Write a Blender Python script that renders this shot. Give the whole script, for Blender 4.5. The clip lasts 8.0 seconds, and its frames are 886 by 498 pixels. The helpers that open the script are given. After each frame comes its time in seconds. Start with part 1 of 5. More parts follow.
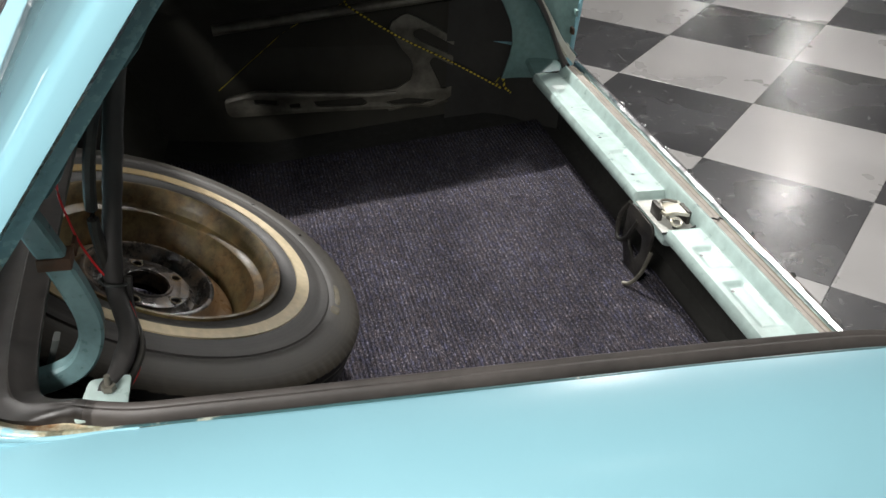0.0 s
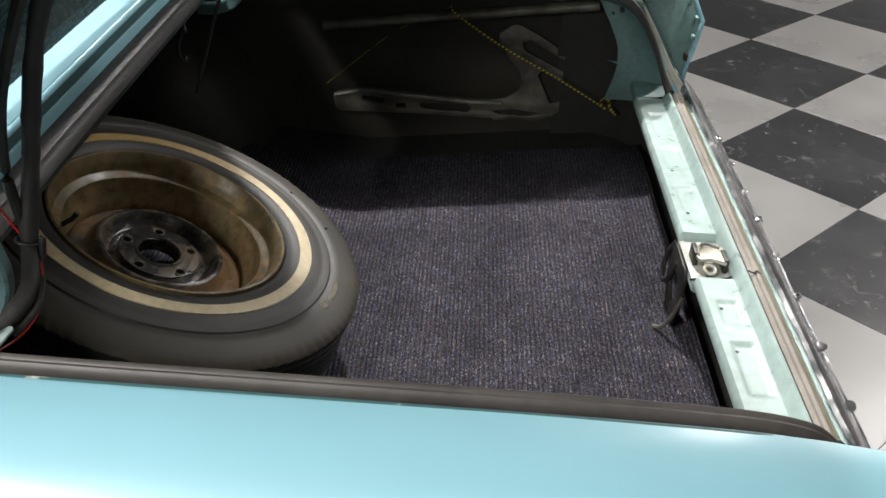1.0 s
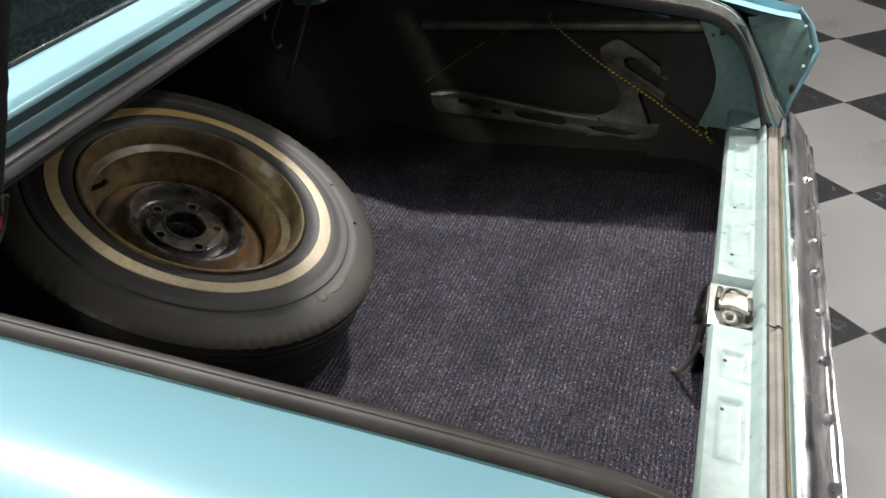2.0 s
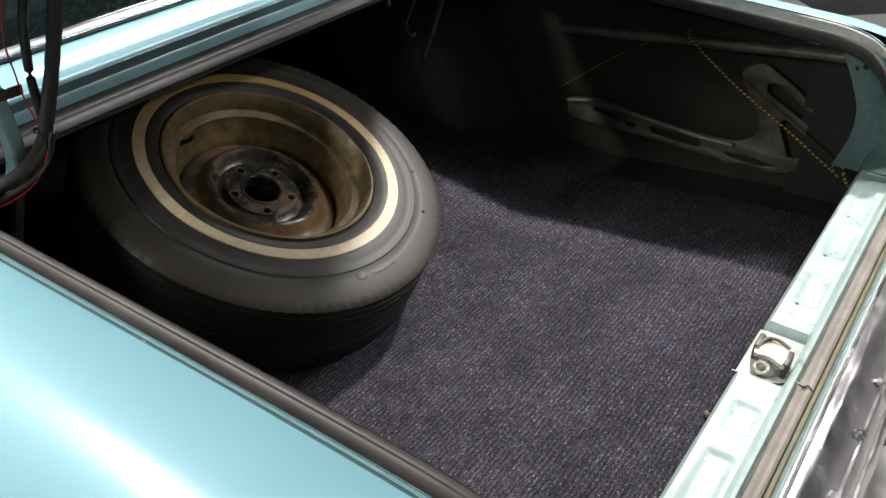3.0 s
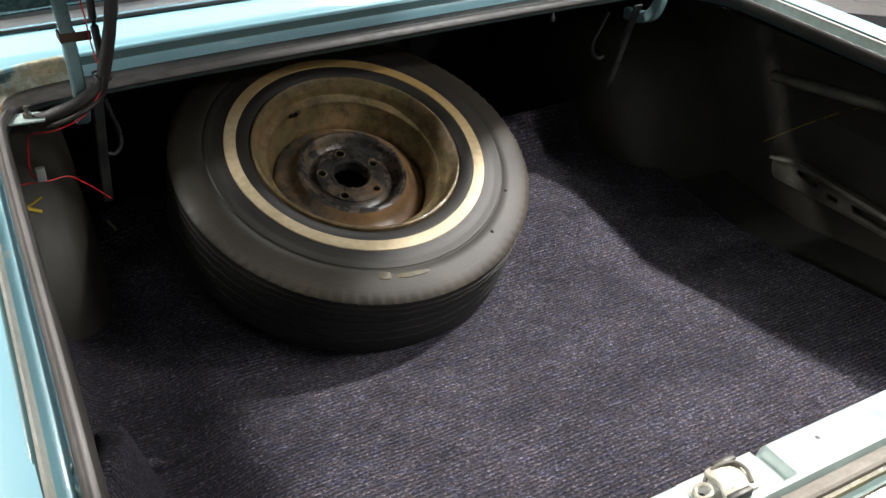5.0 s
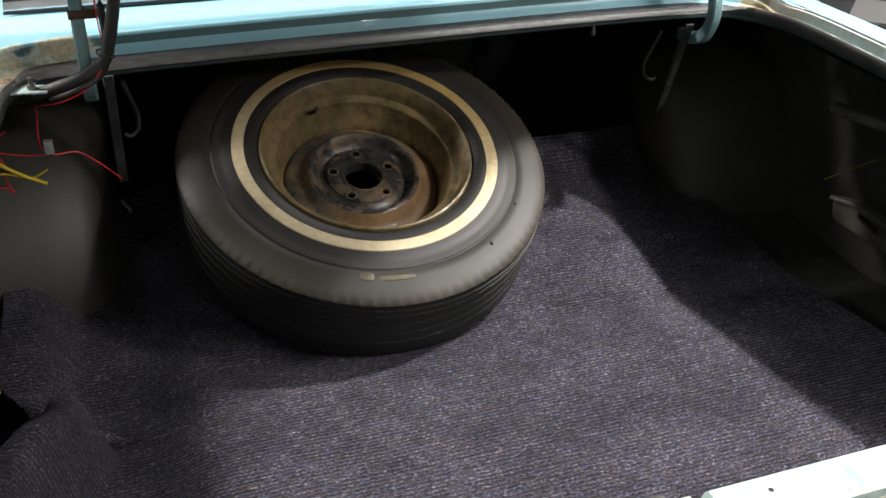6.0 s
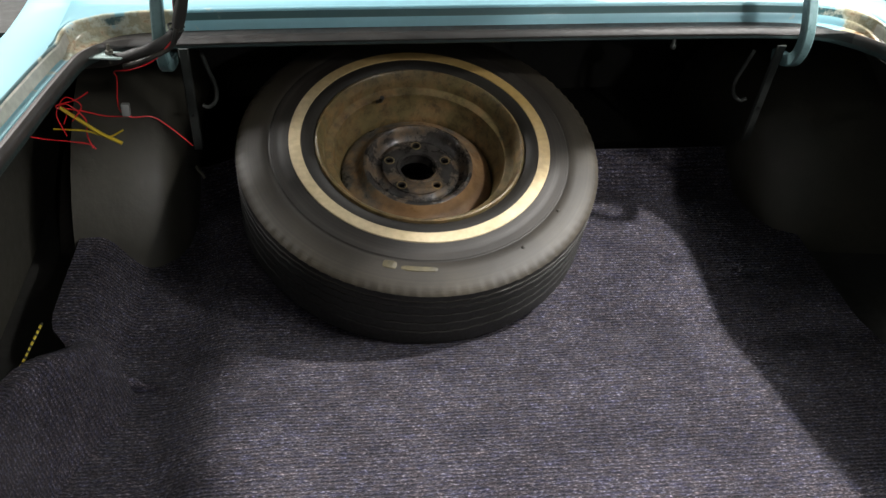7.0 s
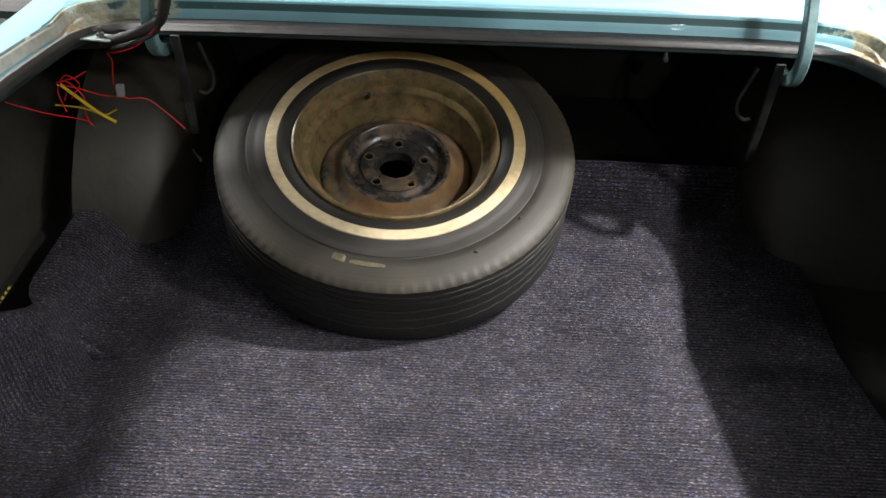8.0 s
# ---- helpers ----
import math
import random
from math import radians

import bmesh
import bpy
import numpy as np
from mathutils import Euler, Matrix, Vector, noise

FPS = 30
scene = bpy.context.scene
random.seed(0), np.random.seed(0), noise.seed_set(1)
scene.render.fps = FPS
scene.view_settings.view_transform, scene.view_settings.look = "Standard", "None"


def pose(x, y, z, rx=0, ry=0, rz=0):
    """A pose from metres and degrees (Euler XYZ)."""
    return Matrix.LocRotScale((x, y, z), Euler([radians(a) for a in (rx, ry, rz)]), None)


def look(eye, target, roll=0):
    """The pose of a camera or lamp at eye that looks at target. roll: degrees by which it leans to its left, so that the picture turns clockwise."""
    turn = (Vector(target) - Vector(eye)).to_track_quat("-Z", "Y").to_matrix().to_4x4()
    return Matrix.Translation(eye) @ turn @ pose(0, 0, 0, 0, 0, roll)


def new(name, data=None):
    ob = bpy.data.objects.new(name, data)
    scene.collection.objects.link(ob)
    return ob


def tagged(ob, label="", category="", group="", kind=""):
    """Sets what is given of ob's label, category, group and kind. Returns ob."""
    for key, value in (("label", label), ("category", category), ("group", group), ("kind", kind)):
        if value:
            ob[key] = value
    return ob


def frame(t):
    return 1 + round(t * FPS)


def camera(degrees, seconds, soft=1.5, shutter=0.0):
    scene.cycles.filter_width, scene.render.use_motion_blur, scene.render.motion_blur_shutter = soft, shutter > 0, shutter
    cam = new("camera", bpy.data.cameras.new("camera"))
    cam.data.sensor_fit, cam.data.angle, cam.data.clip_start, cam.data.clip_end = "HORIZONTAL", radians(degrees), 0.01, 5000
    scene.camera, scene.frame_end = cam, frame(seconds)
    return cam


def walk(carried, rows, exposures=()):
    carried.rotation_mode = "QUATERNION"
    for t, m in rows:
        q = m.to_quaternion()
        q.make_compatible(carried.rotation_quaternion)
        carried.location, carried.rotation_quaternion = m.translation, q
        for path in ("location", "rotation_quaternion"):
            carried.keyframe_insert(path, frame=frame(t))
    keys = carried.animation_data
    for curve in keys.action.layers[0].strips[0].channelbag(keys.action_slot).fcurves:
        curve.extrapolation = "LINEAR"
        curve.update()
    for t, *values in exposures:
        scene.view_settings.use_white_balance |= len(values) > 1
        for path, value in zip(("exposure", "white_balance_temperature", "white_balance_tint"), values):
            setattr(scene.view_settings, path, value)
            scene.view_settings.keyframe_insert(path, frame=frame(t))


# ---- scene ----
cam = camera(51.2, 8.0)
PATH = [
    (0, (-1.338, 0.887, 1.519), (0.303, 0.483, 0.45), 0.8),
    (0.5, (-1.353, 0.699, 1.518), (0.334, 0.541, 0.455), 0.6),
    (1, (-1.354, 0.521, 1.518), (0.341, 0.586, 0.459), 0.5),
    (1.2, (-1.346, 0.456, 1.516), (0.345, 0.6, 0.458), 0.5),
    (2.3, (-1.241, 0.115, 1.508), (0.339, 0.745, 0.456), 0.4),
    (2.5, (-1.216, 0.05, 1.507), (0.318, 0.783, 0.453), 0.5),
    (3, (-1.149, -0.075, 1.501), (0.278, 0.852, 0.451), 0.7),
    (3.5, (-1.04, -0.181, 1.497), (0.294, 0.879, 0.45), 0.6),
    (4, (-0.922, -0.273, 1.494), (0.289, 0.927, 0.448), 0.7),
    (4.5, (-0.809, -0.356, 1.493), (0.222, 1.0, 0.447), 0.9),
    (4.7, (-0.756, -0.395, 1.488), (0.189, 1.028, 0.448), 0.7),
    (5.8, (-0.486, -0.506, 1.405), (0.17, 1.119, 0.442), 0.5),
    (6, (-0.44, -0.52, 1.401), (0.152, 1.133, 0.443), 0.8),
    (6.5, (-0.322, -0.555, 1.405), (0.086, 1.149, 0.441), 1.5),
    (7, (-0.195, -0.591, 1.406), (0.026, 1.147, 0.441), 1.8),
    (7.5, (-0.07, -0.607, 1.409), (0.01, 1.142, 0.441), 2.3),
    (8, (0.096, -0.607, 1.411), (0.057, 1.144, 0.444), 2.4),
]
EXPOSURES = [(0.0, 0.07), (1.0, 0.07), (2.5, 0.1), (3.0, 0.17), (3.5, 0.36), (4.5, 0.66), (6.0, 0.66), (8.0, 0.67)]
walk(cam, [(t, look(eye, target, roll)) for t, eye, target, roll in PATH], exposures=EXPOSURES)

# ---- world and lamps ----
world = bpy.data.worlds.new("world")
scene.world = world
world.use_nodes = True
world.node_tree.nodes["Background"].inputs["Color"].default_value = (0.75, 0.78, 0.8, 1)
world.node_tree.nodes["Background"].inputs["Strength"].default_value = 0.012

CEILING = 3.14
# place, watts, width of unseen ceiling lights: three match floor reflections, others added fill
LAMPS = [(2.10, -0.90, 60, 0), (3.30, -2.60, 90, 1), (-1.34, -0.27, 2, 0), (6.07, -4.62, 35, 0), (9.60, -6.87, 37, 0), (12.60, -6.90, 37, 0), (1.90, -6.20, 60, 0), (-1.34, -3.90, 4, 0), (-4.60, -0.27, 15, 0), (5.30, 3.12, 110, 1), (1.86, 3.12, 50, 1), (-2.40, 2.30, 205, 1), (-5.40, 2.30, 210, 1)]
# the spotlight over the trunk: place, what it is aimed at, watts
SPOT_AT, SPOT_AIM, SPOT_WATTS = (2.10, 0.52, 3.02), (-2.00, 0.52, 1.20), 150


# ---- materials ----
def material(name, color, rough=0.5, metal=0.0, coat=0.0, spec=0.5):
    m = bpy.data.materials.new(name)
    m.use_nodes = True
    b = m.node_tree.nodes["Principled BSDF"]
    b.inputs["Base Color"].default_value = (*color, 1)
    b.inputs["Roughness"].default_value = rough
    b.inputs["Metallic"].default_value = metal
    b.inputs["Coat Weight"].default_value = coat
    b.inputs["Specular IOR Level"].default_value = spec
    return m


def node(m, kind, **sets):
    n = m.node_tree.nodes.new(kind)
    for key, value in sets.items():
        n.inputs[key.replace("_", " ")].default_value = value
    return n


def wire(m, a, out, b, into):
    m.node_tree.links.new(a.outputs[out], b.inputs[into])


def noise_of(m, scale, detail=4.0, rough=0.55, stretch=(1, 1, 1), kind="ShaderNodeTexNoise"):
    coord = node(m, "ShaderNodeTexCoord")
    mapping = node(m, "ShaderNodeMapping")
    mapping.inputs["Scale"].default_value = stretch
    wire(m, coord, "Object", mapping, "Vector")
    n = node(m, kind)
    n.inputs["Scale"].default_value = scale
    if kind == "ShaderNodeTexNoise":
        n.inputs["Detail"].default_value = detail
        n.inputs["Roughness"].default_value = rough
    wire(m, mapping, "Vector", n, "Vector")
    return n


def ramp(m, source, out, stops):
    r = node(m, "ShaderNodeValToRGB")
    e = r.color_ramp.elements
    while len(e) < len(stops):
        e.new(0.5)
    for k, (at, c) in enumerate(stops):
        e[k].position = at
        e[k].color = (*c, 1) if len(c) == 3 else c
    wire(m, source, out, r, "Fac")
    return r


def mix(m, fac, a, b, kind="MIX"):
    """Colour a mixed with b. fac, a and b are (node, socket) pairs or values."""
    n = m.node_tree.nodes.new("ShaderNodeMix")
    n.data_type, n.blend_type = "RGBA", kind
    for socket, value in ((0, fac), (6, a), (7, b)):
        if isinstance(value, tuple) and hasattr(value[0], "outputs"):
            m.node_tree.links.new(value[0].outputs[value[1]], n.inputs[socket])
        else:
            n.inputs[socket].default_value = value if socket == 0 else (*value, 1)
    return n


def bump(m, source, out, strength, distance):
    n = node(m, "ShaderNodeBump", Strength=strength, Distance=distance)
    wire(m, source, out, n, "Height")
    wire(m, n, "Normal", m.node_tree.nodes["Principled BSDF"], "Normal")
    return n


def shader(m):
    return m.node_tree.nodes["Principled BSDF"]


def mottled(name, dark, light, rough, scale=6.0, fine=90.0, bumps=0.15, depth=0.002, metal=0.0, coat=0.0, rough_span=0.15):
    """Two scales of noise between two colours, with a fine relief."""
    m = material(name, light, rough, metal, coat)
    big, small = noise_of(m, scale, 5), noise_of(m, fine, 3)
    r = ramp(m, big, "Fac", [(0.3, dark), (0.7, light)])
    g = ramp(m, small, "Fac", [(0.25, (0.72, 0.72, 0.72)), (0.75, (1, 1, 1))])
    c = mix(m, 1.0, (r, "Color"), (g, "Color"), "MULTIPLY")
    m.node_tree.links.new(c.outputs[2], shader(m).inputs["Base Color"])
    rr = ramp(m, small, "Fac", [(0.2, (rough - rough_span,) * 3), (0.8, (min(1, rough + rough_span),) * 3)])
    wire(m, rr, "Color", shader(m), "Roughness")
    bump(m, small, "Fac", bumps, depth)
    return m


def car_paint(name, color, worn):
    m = material(name, color, 0.48, 0.0, 0.45)
    shader(m).inputs["Coat Roughness"].default_value = 0.24
    big, fine = noise_of(m, 3.0, 3), noise_of(m, 420, 2)
    r = ramp(m, big, "Fac", [(0.3, tuple(v * 0.93 for v in color)), (0.7, color)])
    dirt = noise_of(m, 26.0, 8, 0.7)
    d = ramp(m, dirt, "Fac", [(0.66, (0, 0, 0)), (0.74, (1, 1, 1))])
    c = mix(m, (d, "Color"), (r, "Color"), worn)
    m.node_tree.links.new(c.outputs[2], shader(m).inputs["Base Color"])
    bump(m, fine, "Fac", 0.03, 0.0006)
    return m


AQUA = (0.245, 0.480, 0.555)
deck_paint = car_paint("polished_aqua_paint", AQUA, tuple(v * 0.9 for v in AQUA))
shader(deck_paint).inputs["Coat Weight"].default_value = 1.0
shader(deck_paint).inputs["Coat Roughness"].default_value = 0.05
paint = car_paint("aqua_paint", AQUA, tuple(v * 0.9 for v in AQUA))
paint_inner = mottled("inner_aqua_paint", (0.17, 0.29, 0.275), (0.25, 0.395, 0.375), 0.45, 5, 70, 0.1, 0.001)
# copy of the inner aqua, darkened to stand in for the corner's shade
post_shade_paint = mottled("shaded_teal_paint", (0.105, 0.190, 0.185), (0.170, 0.285, 0.275), 0.40, 5, 70, 0.1, 0.001)
paint_rail = mottled("mint_sill_paint", (0.40, 0.52, 0.495), (0.46, 0.58, 0.55), 0.36, 7, 40, 0.03, 0.0006)


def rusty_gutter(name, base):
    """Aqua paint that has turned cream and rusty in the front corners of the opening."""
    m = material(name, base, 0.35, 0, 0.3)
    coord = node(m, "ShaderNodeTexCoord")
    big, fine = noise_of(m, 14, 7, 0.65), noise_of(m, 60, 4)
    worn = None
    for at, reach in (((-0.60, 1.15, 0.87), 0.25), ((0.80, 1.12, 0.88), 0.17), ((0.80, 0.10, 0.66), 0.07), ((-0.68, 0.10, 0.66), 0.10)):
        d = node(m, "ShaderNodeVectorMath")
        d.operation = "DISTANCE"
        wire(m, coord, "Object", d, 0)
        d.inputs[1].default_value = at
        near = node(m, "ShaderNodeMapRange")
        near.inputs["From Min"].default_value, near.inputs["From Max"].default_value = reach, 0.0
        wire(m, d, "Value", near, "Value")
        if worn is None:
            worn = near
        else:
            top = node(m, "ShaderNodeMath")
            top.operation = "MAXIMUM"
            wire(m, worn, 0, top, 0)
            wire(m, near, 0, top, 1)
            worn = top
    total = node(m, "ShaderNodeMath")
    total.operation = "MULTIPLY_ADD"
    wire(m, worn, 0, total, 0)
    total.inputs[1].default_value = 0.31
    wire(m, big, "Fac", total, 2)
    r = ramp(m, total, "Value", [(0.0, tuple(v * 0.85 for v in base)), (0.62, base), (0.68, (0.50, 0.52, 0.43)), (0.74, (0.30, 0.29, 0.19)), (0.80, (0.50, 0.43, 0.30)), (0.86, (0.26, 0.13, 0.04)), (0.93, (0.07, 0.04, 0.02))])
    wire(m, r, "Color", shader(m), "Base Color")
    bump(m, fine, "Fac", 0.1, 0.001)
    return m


gutter_paint = rusty_gutter("worn_gutter_paint", AQUA)
# aqua paint darkened: the gutter wall's shade is part of its colour
wall_teal_shade = rusty_gutter("worn_shaded_teal_paint", (0.052, 0.120, 0.126))
hinge_paint = mottled("dull_hinge_paint", (0.120, 0.215, 0.225), (0.185, 0.305, 0.315), 0.35, 8, 90, 0.08, 0.001)
# darkened aqua: the lid's underside carries its shade in the colour
lid_shade_paint = mottled("lid_shade_paint", (0.062, 0.118, 0.122), (0.088, 0.165, 0.170), 0.25, 6, 90, 0.03, 0.0006)
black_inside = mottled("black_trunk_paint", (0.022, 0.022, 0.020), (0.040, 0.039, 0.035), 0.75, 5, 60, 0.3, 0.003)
undercoat = mottled("olive_undercoat", (0.028, 0.027, 0.021), (0.055, 0.052, 0.040), 0.8, 4, 50, 0.3, 0.003)
brace_steel = mottled("grey_steel", (0.070, 0.066, 0.052), (0.25, 0.237, 0.195), 0.42, 14, 80, 0.2, 0.002, 0.2)
dark_steel = mottled("dark_steel", (0.02, 0.02, 0.02), (0.07, 0.065, 0.055), 0.45, 20, 120, 0.2, 0.001, 0.4)
lip_rubber = mottled("dark_lip_paint", (0.018, 0.030, 0.030), (0.036, 0.060, 0.059), 0.4, 12, 150, 0.2, 0.001)
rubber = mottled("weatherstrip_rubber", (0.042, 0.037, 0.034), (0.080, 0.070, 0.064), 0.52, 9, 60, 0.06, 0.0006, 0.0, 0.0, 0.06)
rubber_rear = mottled("brown_weatherstrip", (0.185, 0.160, 0.132), (0.30, 0.270, 0.235), 0.65, 14, 120, 0.2, 0.001)
olive_mastic = mottled("olive_mastic", (0.085, 0.070, 0.026), (0.17, 0.145, 0.060), 0.5, 24, 120, 0.2, 0.001)
latch_plate = mottled("pale_latch_plate", (0.44, 0.44, 0.40), (0.64, 0.65, 0.61), 0.4, 26, 120, 0.15, 0.001)
# the same seal's rubber, darkened in place of shade under the lid
rubber_front_shade = mottled("shaded_weatherstrip_rubber", (0.009, 0.0078, 0.007), (0.023, 0.0198, 0.0175), 0.42, 9, 60, 0.02, 0.0003)
cream_paint = mottled("aged_cream_paint", (0.60, 0.60, 0.51), (0.78, 0.78, 0.71), 0.5, 10, 70, 0.08, 0.0008)
conduit = mottled("black_conduit", (0.02, 0.019, 0.018), (0.045, 0.042, 0.04), 0.6, 15, 150, 0.3, 0.001)
chrome = material("pitted_chrome", (0.88, 0.87, 0.89), 0.16, 1.0)
_n = noise_of(chrome, 16, 5, 0.6)
wire(chrome, ramp(chrome, _n, "Fac", [(0.35, (0.10,) * 3), (0.75, (0.34,) * 3)]), "Color", shader(chrome), "Roughness")
bump(chrome, _n, "Fac", 0.05, 0.001)
red_wire = material("red_wire", (0.72, 0.022, 0.030), 0.4)
strap_steel = mottled("dull_strap_steel", (0.026, 0.030, 0.028), (0.070, 0.077, 0.072), 0.5, 22, 140, 0.15, 0.001, 0.2)
yellow_wire = material("yellow_wire", (0.62, 0.45, 0.03), 0.4)
clear_plastic = material("pale_plastic", (0.30, 0.31, 0.30), 0.35)
rust_clip = mottled("rusty_clip", (0.05, 0.022, 0.012), (0.12, 0.06, 0.03), 0.7, 30, 200)
grease = mottled("greasy_zinc", (0.40, 0.36, 0.26), (0.68, 0.67, 0.60), 0.35, 28, 120, 0.3, 0.002, 0.3)
glass = material("dark_window_glass", (0.012, 0.014, 0.014), 0.03, 0.0, 0.0, 0.8)
trim_black = material("black_window_trim", (0.015, 0.015, 0.016), 0.3)


def cord_material():
    m = material("yellow_black_cord", (0.6, 0.5, 0.05), 0.8)
    coord = node(m, "ShaderNodeTexCoord")
    w = node(m, "ShaderNodeTexWave", Scale=38.0, Distortion=2.0)
    w.wave_type = "BANDS"
    w.bands_direction = "DIAGONAL"
    wire(m, coord, "Object", w, "Vector")
    r = ramp(m, w, "Color", [(0.35, (0.02, 0.02, 0.012)), (0.5, (0.55, 0.43, 0.035))])
    wire(m, r, "Color", shader(m), "Base Color")
    return m


cord_mat = cord_material()


def carpet_material():
    """Ribbed loop pile: rows of short flecked loops, blotchy wear, a cool cast with stray warm and blue yarns."""
    m = material("ribbed_charcoal_carpet", (0.06, 0.058, 0.066), 0.95, 0, 0, 0.12)
    coord = node(m, "ShaderNodeTexCoord")
    warp = noise_of(m, 26.0, 3)
    shift = node(m, "ShaderNodeVectorMath")
    shift.operation = "SCALE"
    shift.inputs["Scale"].default_value = 0.0035
    wire(m, warp, "Color", shift, "Vector")
    add = node(m, "ShaderNodeVectorMath")
    wire(m, coord, "Object", add, 0)
    wire(m, shift, "Vector", add, 1)
    wave = node(m, "ShaderNodeTexWave", Scale=37.0, Distortion=1.5, Detail=4.0)
    wave.inputs["Detail Scale"].default_value = 9.0
    wave.bands_direction = "Y"
    wire(m, add, "Vector", wave, "Vector")
    fleck = noise_of(m, 430, 2, 0.75, (0.42, 1, 1))
    dash = noise_of(m, 300, 3, 0.7, (0.10, 1, 1))
    yarn = noise_of(m, 120, 3, 0.7, (0.4, 1, 1))
    tuft = noise_of(m, 75, 4, 0.75)
    patch = noise_of(m, 7.0, 6, 0.7)
    c1 = ramp(m, fleck, "Fac", [(0.34, (0.014, 0.013, 0.0155)), (0.48, (0.044, 0.041, 0.047)), (0.60, (0.090, 0.085, 0.094)), (0.715, (0.31, 0.298, 0.312))])
    layers = [
        (0.48, ramp(m, wave, "Color", [(0.0, (0.17, 0.17, 0.18)), (0.42, (0.80, 0.80, 0.80)), (0.85, (1.28, 1.28, 1.28))])),
        (0.55, ramp(m, dash, "Fac", [(0.36, (0.36, 0.36, 0.38)), (0.52, (1.0, 1.0, 1.0)), (0.66, (1.55, 1.54, 1.56))])),
        (0.60, ramp(m, tuft, "Fac", [(0.33, (0.50, 0.49, 0.53)), (0.55, (0.98, 0.97, 1.0)), (0.70, (1.7, 1.68, 1.74))])),
        (1.00, ramp(m, patch, "Fac", [(0.30, (0.48, 0.47, 0.51)), (0.50, (0.90, 0.89, 0.91)), (0.70, (1.28, 1.27, 1.28))])),
        (0.75, ramp(m, yarn, "Fac", [(0.36, (1.12, 0.98, 0.94)), (0.50, (0.97, 0.97, 1.04)), (0.64, (0.84, 0.90, 1.36))])),
    ]
    last = c1.outputs["Color"]
    for weight, layer in layers:
        step_mix = m.node_tree.nodes.new("ShaderNodeMix")
        step_mix.data_type, step_mix.blend_type = "RGBA", "MULTIPLY"
        step_mix.inputs[0].default_value = weight
        m.node_tree.links.new(last, step_mix.inputs[6])
        wire(m, layer, "Color", step_mix, 7)
        last = step_mix.outputs[2]
    m.node_tree.links.new(last, shader(m).inputs["Base Color"])
    total = node(m, "ShaderNodeMath")
    total.operation = "ADD"
    wire(m, wave, "Fac", total, 0)
    wire(m, fleck, "Fac", total, 1)
    bump(m, total, "Value", 0.6, 0.004)
    shader(m).inputs["Sheen Weight"].default_value = 0.03
    return m


carpet_mat = carpet_material()


def rust_material(name, base, rust, amount, rough):
    m = material(name, base, rough)
    big, fine = noise_of(m, 13, 8, 0.7), noise_of(m, 38, 7, 0.75)
    r = ramp(m, big, "Fac", [(amount - 0.1, rust), (amount + 0.06, base)])
    g = ramp(m, fine, "Fac", [(0.34, (0.36, 0.33, 0.30)), (0.5, (0.92, 0.90, 0.88)), (0.66, (1.25, 1.22, 1.18))])
    c = mix(m, 1.0, (r, "Color"), (g, "Color"), "MULTIPLY")
    m.node_tree.links.new(c.outputs[2], shader(m).inputs["Base Color"])
    rr = ramp(m, big, "Fac", [(amount - 0.1, (0.75,) * 3), (amount + 0.1, (rough,) * 3)])
    wire(m, rr, "Color", shader(m), "Roughness")
    bump(m, fine, "Fac", 0.3, 0.002)
    return m


rim_rust = rust_material("rusty_rim", (0.136, 0.107, 0.048), (0.215, 0.136, 0.058), 0.48, 0.30)
hub_black = rust_material("black_hub_paint", (0.036, 0.034, 0.033), (0.155, 0.105, 0.060), 0.45, 0.07)


def stained_disc():
    """Black wheel disc with one broad rusted side."""
    m = rust_material("rusty_black_disc", (0.070, 0.070, 0.064), (0.210, 0.135, 0.066), 0.50, 0.24)
    old = shader(m).inputs["Base Color"].links[0].from_socket
    coord = node(m, "ShaderNodeTexCoord")
    side = node(m, "ShaderNodeVectorMath")
    side.operation = "DOT_PRODUCT"
    wire(m, coord, "Object", side, 0)
    side.inputs[1].default_value = (0.62, -0.78, 0)
    edge = noise_of(m, 16, 6, 0.7)
    total = node(m, "ShaderNodeMath")
    total.operation = "MULTIPLY_ADD"
    wire(m, edge, "Fac", total, 0)
    total.inputs[1].default_value = 0.16
    wire(m, side, "Value", total, 2)
    mask = ramp(m, total, "Value", [(0.075, (0, 0, 0)), (0.125, (1, 1, 1))])
    tint = ramp(m, edge, "Fac", [(0.35, (0.160, 0.088, 0.038)), (0.65, (0.290, 0.172, 0.080))])
    fin = m.node_tree.nodes.new("ShaderNodeMix")
    fin.data_type = "RGBA"
    wire(m, mask, "Color", fin, 0)
    m.node_tree.links.new(old, fin.inputs[6])
    wire(m, tint, "Color", fin, 7)
    m.node_tree.links.new(fin.outputs[2], shader(m).inputs["Base Color"])
    return m


